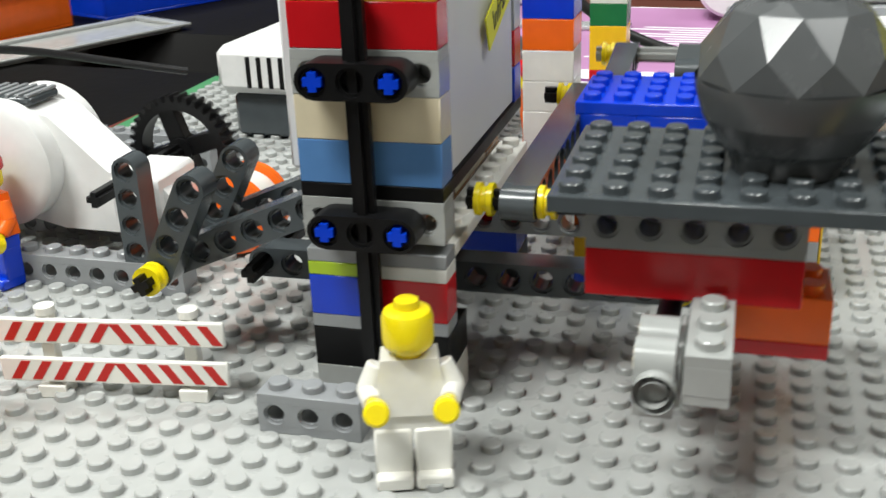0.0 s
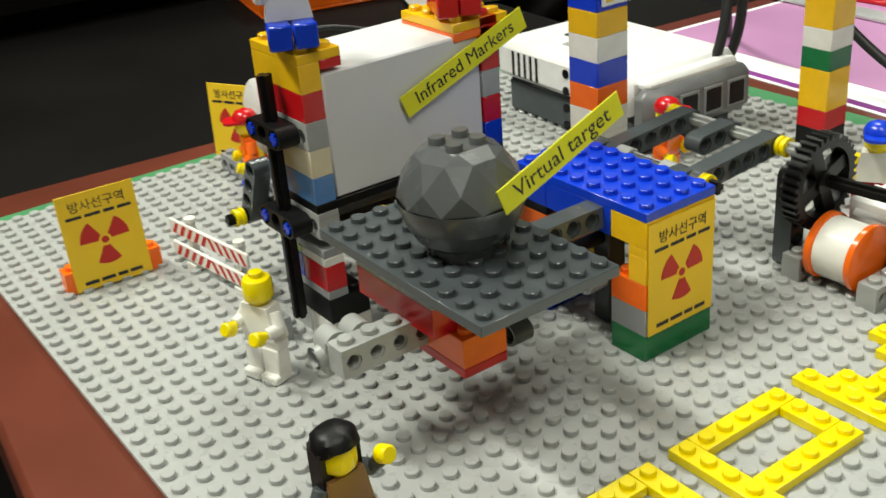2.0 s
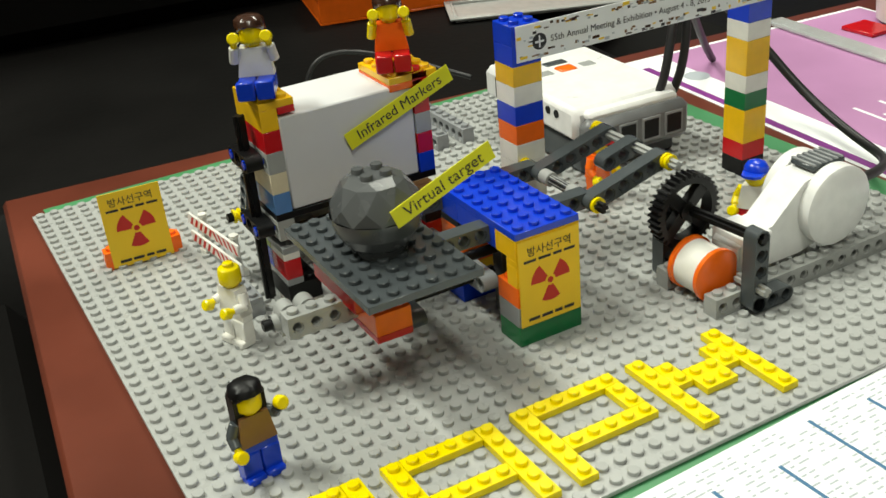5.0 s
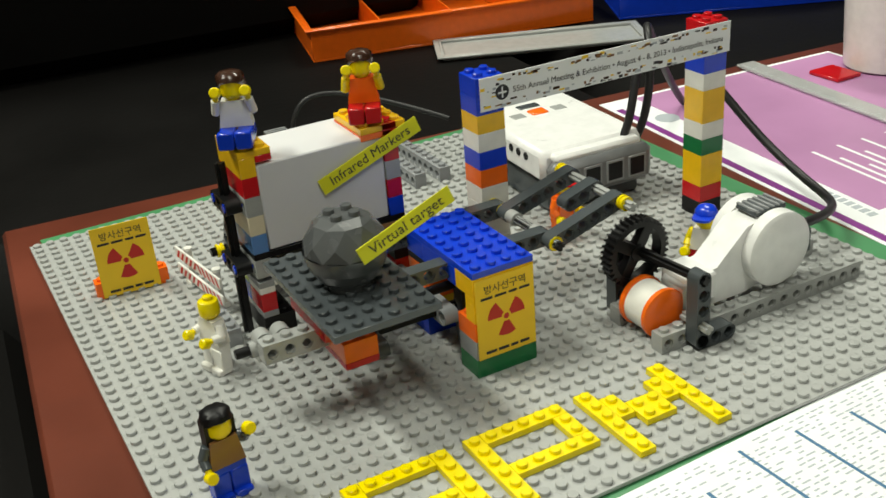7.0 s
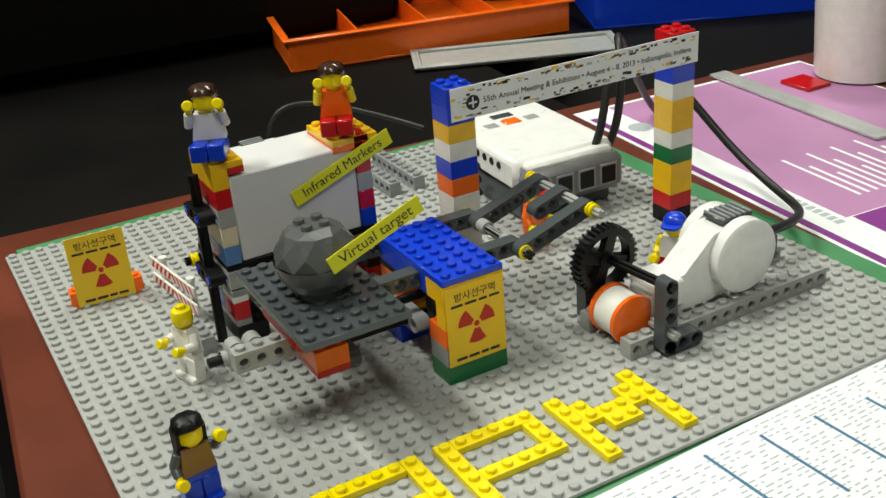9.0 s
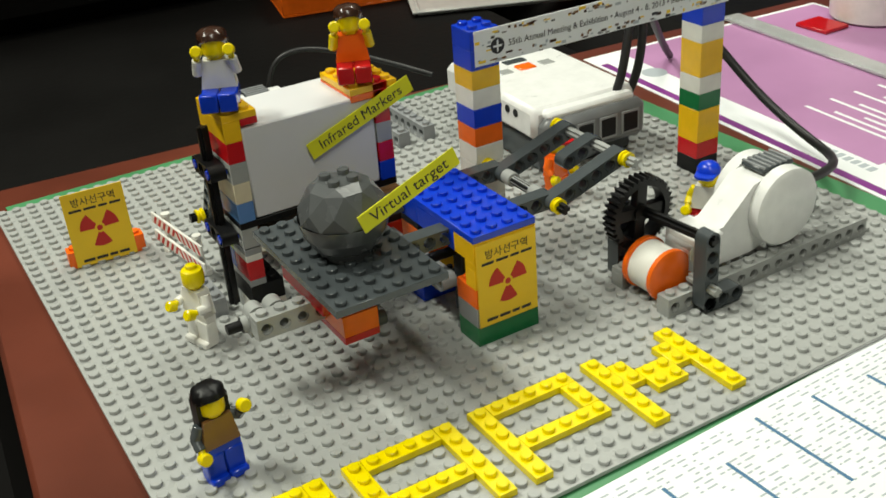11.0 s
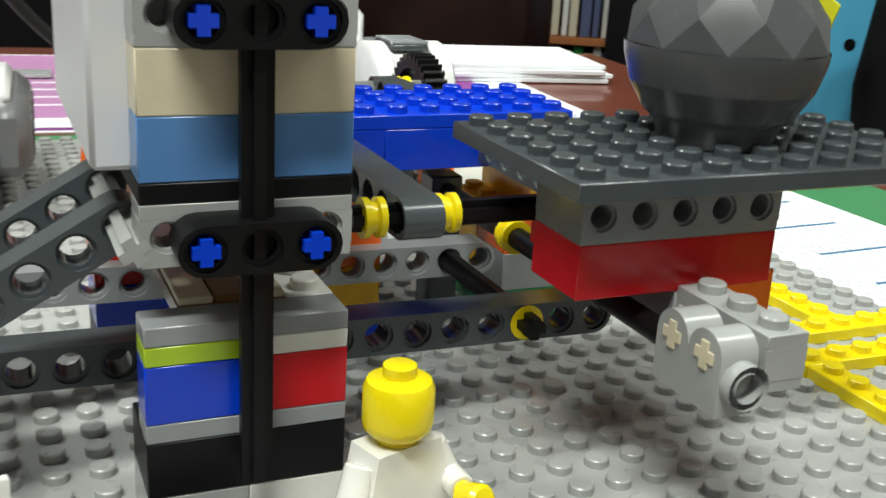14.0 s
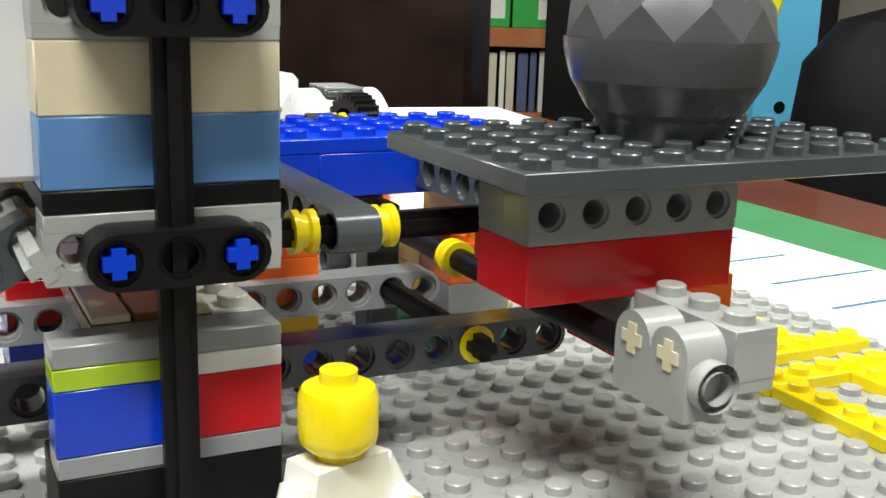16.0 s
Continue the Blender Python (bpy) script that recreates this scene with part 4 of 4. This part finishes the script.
# ---- things behind the table ----
def sofa():
    th = thing("sofa", "black leather sofa standing behind the table", "sofa", pose(-1.10, 0.47, -0.752, 0, 0, -4.8))
    for k in range(3):
        put("seat_cushion", Mesh().box(k * 800 + 4, 0, 250, k * 800 + 796, 620, 760 - 20, LEATHER, 50), th)
        put("back_cushion", Mesh().box(k * 800 + 4, 420, 700, k * 800 + 796, 640, 1160, LEATHER, 60), th)
    put("frame", Mesh().box(0, 20, 60, 2400, 660, 252, LEATHER, 12), th)
    put("backrest", Mesh().box(0, 620, 200, 2400, 760, 1180, LEATHER, 40), th)
    put("armrest", Mesh().box(-180, 0, 60, -4, 740, 900, LEATHER, 50), th)


sofa()


def armchair():
    th = thing("armchair", "black leather armchair standing beside the table", "armchair", pose(-0.075, -1.0, -0.752, 0, 0, 86))
    put("seat_cushion", Mesh().box(0, 0, 200, 1440, 620, 700, LEATHER, 50), th)
    put("frame", Mesh().box(0, 0, 40, 1440, 620, 205, LEATHER, 12), th)


armchair()


def tray(name, label, at, w, l, h, m, cells):
    th = thing(name, label, "tray", at)
    put("bottom", Mesh().box(0, 0, 0, w, l, 2.5, m, 0.5), th)
    put("wall", Mesh().box(0, 0, 2.3, w, 2.5, h, m, 0.5), th)
    put("wall", Mesh().box(0, l - 2.5, 2.3, w, l, h, m, 0.5), th)
    put("wall", Mesh().box(0, 2.4, 2.3, 2.5, l - 2.4, h, m, 0.5), th)
    put("wall", Mesh().box(w - 2.5, 2.4, 2.3, w, l - 2.4, h, m, 0.5), th)
    put("rim", Mesh().box(-5, -5, h - 2, w + 5, 0, h, m, 0.5).box(-5, l, h - 2, w + 5, l + 5, h, m, 0.5).box(-5, 0, h - 2, 0, l, h, m, 0.5).box(w, 0, h - 2, w + 5, l, h, m, 0.5), th)
    for k in range(1, cells):
        put("divider", Mesh().box(w * k / cells - 1, 2.4, 2.3, w * k / cells + 1, l - 2.4, h - 4, m, 0.4), th)
    return th


tray("sorting_tray", "orange plastic sorting tray with compartments", pose(0.308, 0.670, -0.012, 0, 0, -13), 285, 190, 32, ORANGE, 4)
tray("storage_bin", "blue plastic storage bin", pose(0.606, 0.590, -0.012, 0, 0, -26), 290, 200, 60, BLUE, 1)
tray("shallow_tray", "shallow pale grey plastic tray", pose(0.403, 0.588, -0.012, 0, 0, -24), 190, 55, 5, LGRAY, 1)


def cup():
    th = thing("cup", "pale pink plastic cup standing on the poster", "cup", (652, 302, -2.4))
    put("body", Mesh().lathe([(30, 0), (33, 2), (38, 92), (36.5, 92), (31, 4), (0.5, 4)], WHITE, 36, cap1=False), th)
    put("base", Mesh().box(-62, -8, 0, -37, 22, 3, RED, 0.6), th, label="red card beside the cup")


cup()


def ruler():
    th = thing("ruler", "clear plastic ruler lying on the poster", "ruler", pose(0.545, 0.190, -0.0019, 0, 0, -5))
    CLEAR = material("clear_plastic", (0.75, 0.77, 0.76), 0.12, trans=0.55, noise_scale=30, amount=0.1)
    put("blade", Mesh().box(0, 0, 0, 17, 185, 2.2, CLEAR, 0.4), th)
    marks = Mesh()
    for k in range(60):
        marks.box(1, 3 + k * 3, 2.2, 4 if k % 5 else 7, 3.4 + k * 3, 2.26, INKGRAY, 0.02)
    put("scale_marks", marks, th, label="fine dark scale marks")


ruler()


def robot_far():
    """Loose building parts lying on the far end of the table."""
    th = thing("toy_vehicle", "white and grey building-set vehicle with gears", "toy vehicle", pose(0.585, 0.112, -0.0026, 0, 0, -83))
    put("body", Mesh().box(0, 0, 10, 120, 45, 34, NXTWHITE, 4), th)
    put("drum", Mesh().lathe([(22, -20), (24, -18), (24, 18), (22, 20)], NXTWHITE, 32, Matrix.Translation((-16, 20, 26)) @ Matrix.Rotation(radians(90), 4, "X")), th)
    put("cap", Mesh().lathe([(11, 0), (11, 26)], ORANGE, 24, Matrix.Translation((20, 10, 42)) @ Matrix.Rotation(radians(90), 4, "Y")), th)
    put("gear", gear_mesh(LGRAY, 20, 24, 8), th, Matrix.Translation((0.06, -0.006, 0.05)) @ pose(0, 0, 0, 80, 0, 0))
    put("base", Mesh().box(-20, -4, 0.2, 150, 48, 10, MGRAY, 1.5), th)


robot_far()


def far_side():
    WOODL = material("shelf_wood", (0.40, 0.14, 0.04), 0.5, noise_scale=9, amount=0.2)
    spot = pose(2.38, -1.95, -0.752, 0, 0, -30)
    sh = thing("bookcase", "orange-brown wooden bookcase with files", "bookcase", spot)
    put("side_panel", Mesh().box(0, 0, 0, 380, 20, 1500, WOODL, 2), sh)
    put("side_panel", Mesh().box(0, 900, 0, 380, 920, 1500, WOODL, 2), sh)
    put("back_panel", Mesh().box(360, 20, 0, 378, 900, 1500, WOODL, 2), sh)
    for z, th in ((40, 22), (240, 22), (470, 22), (682, 55), (1000, 22), (1300, 22)):
        put("shelf", Mesh().box(2, 20, z, 360, 900, z + th, WOODL, 2), sh)
    rnd = random.Random(12)
    cols = [(0.75, 0.74, 0.7), (0.02, 0.35, 0.05), (0.4, 0.05, 0.04), (0.6, 0.55, 0.42), (0.08, 0.1, 0.2)]
    mats = [material("book_cover", c, 0.6, noise_scale=20, amount=0.06) for c in cols]
    for k, z in enumerate((262, 492, 1022)):
        y = 30
        while y < 850:
            w, hh = rnd.uniform(14, 40), rnd.uniform(160, 215)
            b = thing("book", "upright book or file on the bookcase", "book", spot @ Matrix.Translation((0.03, y / 1000, (z + 0.5) / 1000)), "books on the bookcase")
            put("cover", Mesh().box(0, 0, 0, 220, w, hh, mats[rnd.randrange(5)], 1.5), b)
            y += w + rnd.uniform(0.5, 12)
    y = 40
    while y < 780:
        b = thing("storage_box", "green cardboard storage box with a white label", "box", spot @ Matrix.Translation((0.02, y / 1000, 0.7375)), "boxes on the bookcase")
        put("body", Mesh().box(0, 0, 0, 300, 150, 190, mats[1], 2), b)
        put("label", Mesh().box(-0.6, 15, 25, -0.05, 75, 80, mats[0], 0.1), b, label="white paper label")
        y += 156
    # plain black panel added for the dark cabinet side in front of the shelves
    put("door", Mesh().box(-24, -260, 0, -4, 560, 1480, BLACK, 3), sh, label="plain black panel for a dark cabinet side")
    dk = thing("side_desk", "dark wooden desk standing beyond the table", "desk", pose(1.15, -2.2, -0.752, 0, 0, -30))
    put("desktop", Mesh().box(-720, 0, 450, 800, 1150, 480, WOOD, 3), dk)
    for x in (-700, 720):
        for y in (20, 1070):
            put("leg", Mesh().box(x, y, 0, x + 60, y + 60, 451, WOOD, 3), dk)
    fo = thing("box_file", "light blue cardboard box file on the desk", "file", pose(1.375, -1.232, -0.2715, 0, 0, -15))
    CYAN = material("blue_board", (0.10, 0.46, 0.72), 0.5, noise_scale=10, amount=0.05)
    put("body", Mesh().box(0, 0, 0, 240, 112, 400, CYAN, 2), fo)
    put("finger_hole", Mesh().lathe([(11, -0.6), (11, 0.6)], BLACK, 24, Matrix.Translation((0, 62, 172)) @ Matrix.Rotation(radians(90), 4, "Y")), fo)
    bg = thing("bag", "black fabric bag standing on the desk", "bag", pose(1.19, -1.195, -0.2715, 0, 0, -42))
    FABRIC = material("black_fabric", (0.006, 0.006, 0.007), 0.6, spec=0.2, noise_scale=14, amount=0.5, bump=1.0, bump_scale=30)
    body = Mesh()
    body.lathe([(110, 0), (140, 20), (150, 120), (135, 260), (80, 330), (10, 350)], FABRIC, 18, Matrix.Diagonal((0.8, 0.95, 1, 1)))
    put("body", body, bg)
    put("strap", Mesh().lathe([(60, 0), (66, 6), (60, 12), (54, 6), (60, 0)], LEATHER, 20, Matrix.Translation((-60, 0, 330)) @ Matrix.Rotation(radians(80), 4, "X"), False, False), bg)
    BRL = material("brown_leather", (0.020, 0.009, 0.007), 0.3, noise_scale=7, amount=0.4, bump=1.0, bump_scale=14)
    ch = thing("office_chair", "dark brown leather office chair beyond the table", "chair", pose(1.75, -0.775, -0.752, 0, 0, -32))
    put("backrest", Mesh().box(0, 0, 380, 110, 560, 1150, BRL, 45), ch)
    put("seat", Mesh().box(80, -20, 360, 520, 440, 450, BRL, 40), ch)
    put("base", Mesh().lathe([(230, 0), (230, 30), (40, 60), (40, 365)], BLACK, 20, Matrix.Translation((290, 210, 0))), ch)
    # Cabinet widened past its own size: a dark backdrop covering the pale wall.
    bk = thing("cabinet", "black metal cabinet beyond the chair, widened as a dark backdrop", "cabinet", pose(2.68, -1.01, -0.752, 0, 0, -20))
    put("body", Mesh().box(0, 0, 0, 420, 2330, 1300, BLACK, 6), bk)
    for k in range(5):
        put("door", Mesh().box(-14, 8 + k * 464, 20, -1, 464 + k * 464, 1290, BLACK, 3), bk)


far_side()


def booklet():
    th = thing("booklet", "stack of loose white printed sheets on the table", "paper stack", pose(0.505, -0.135, -0.0024, 0, 0, -10))
    for k, (dx, dy, rz) in enumerate(((0, 0, 0), (3, -4, 2.5), (-2, 3, -2), (4, 1, 1.2))):
        put("sheet", Mesh().box(0, 0, 0, 85, 150, 2.6, PAPER, 0.4), th, pose(dx / 1000, dy / 1000, 0.00265 * k, 0, 0, rz))


booklet()


# ---- movements ----
def motions():
    # the couch slides to and fro unevenly: its end in studs, every half second
    stroke = [7.2, 8.1, 9.5, 7.0, 8.15, 9.0, 9.15, 7.7, 8.0, 9.6, 9.2, 7.2, 8.6, 9.88, 9.53, 7.47, 8.3, 9.97, 9.5, 7.4, 7.7,
              9.7, 9.5, 7.56, 8.75, 9.3, 8.4, 7.8, 8.0, 8.6, 8.45, 7.5, 7.9]
    sway = [(0, 8.8), (1, 8.5), (4, 8.5), (7, 8.85), (8.5, 8.85), (11, 8.5), (12.5, 8.6), (13, 9.5), (13.5, 8.5), (14, 8.2), (14.5, 8.8), (15, 9.4), (15.5, 8.1), (16, 8.3)]

    def couch_x(t):
        k = min(int(t * 2), 31)
        p0, p1, p2, p3 = [stroke[max(0, min(32, k + o))] for o in (-1, 0, 1, 2)]
        u = t * 2 - k
        return p1 + 0.5 * u * (p2 - p0 + u * (2 * p0 - 5 * p1 + 4 * p2 - p3 + u * (3 * (p1 - p2) + p3 - p0)))

    def couch_y(t):
        for (t0, a), (t1, b) in zip(sway, sway[1:]):
            if t <= t1:
                return a + (b - a) * (t - t0) / (t1 - t0)

    def stand_z(t):
        return 43.6 - 4.6 * math.cos(2 * math.pi * (t - 7.26) / 1.885)

    times = [k * 0.25 for k in range(65)]
    walk(COUCH, [(t, pose(couch_x(t) * U, couch_y(t) * U, 0)) for t in times])
    walk(RAIL, [(t, pose(6.4 * U, (couch_y(t) + 7.28) * U, 0.0332)) for t in times])
    walk(GANTRY, [(t, pose(10 * U, 22 * U, stand_z(t) / 1000)) for t in times])
    walk(KID1, [(t, pose(10.9 * U, 23.9 * U, (stand_z(t) + 65.8) / 1000, 0, 0, -25)) for t in times])
    walk(KID2, [(t, pose(18.9 * U, 23.9 * U, (stand_z(t) + 62.6) / 1000, 0, 0, -25)) for t in times])
    # crank of the couch: gear turns once per stroke
    walk(GEAR1, [(t, pose(0.2432, 0.099, 0.037, 0, math.degrees(-2 * math.pi * (t - 7.65) / 1.925), 0)) for t in [k * 0.125 for k in range(129)]])
    walk(GEAR2, [(t, pose(0.1785, 0.2915, 0.028, math.degrees(2 * math.pi * (t - 7.22) / 1.9), 0, 0)) for t in [k * 0.125 for k in range(129)]])
    rows = []
    for t in times:
        a = 2 * math.pi * (t - 7.65) / 1.925
        px, pz = couch_x(t) * 8 + 130, 47.2
        gz = 52.5 - 7 * math.sin(a)
        rows.append((t, pose(px / 1000, 13.6 * U, pz / 1000, 0, -math.degrees(math.asin(max(-0.6, min(0.6, (gz - pz) / 40)))), 0)))
    walk(ROD1, rows)
    walk(LEVER, [(t, pose(0.1115, 0.2325, 0.0215, (stand_z(t) - 43.6) * 0.15, 0, 0)) for t in times])
    walk(ROD2, [(t, pose(0.120, 0.250, 0.026, 26 + (stand_z(t) - 43.6) * 1.1, 0, 180)) for t in times])


motions()
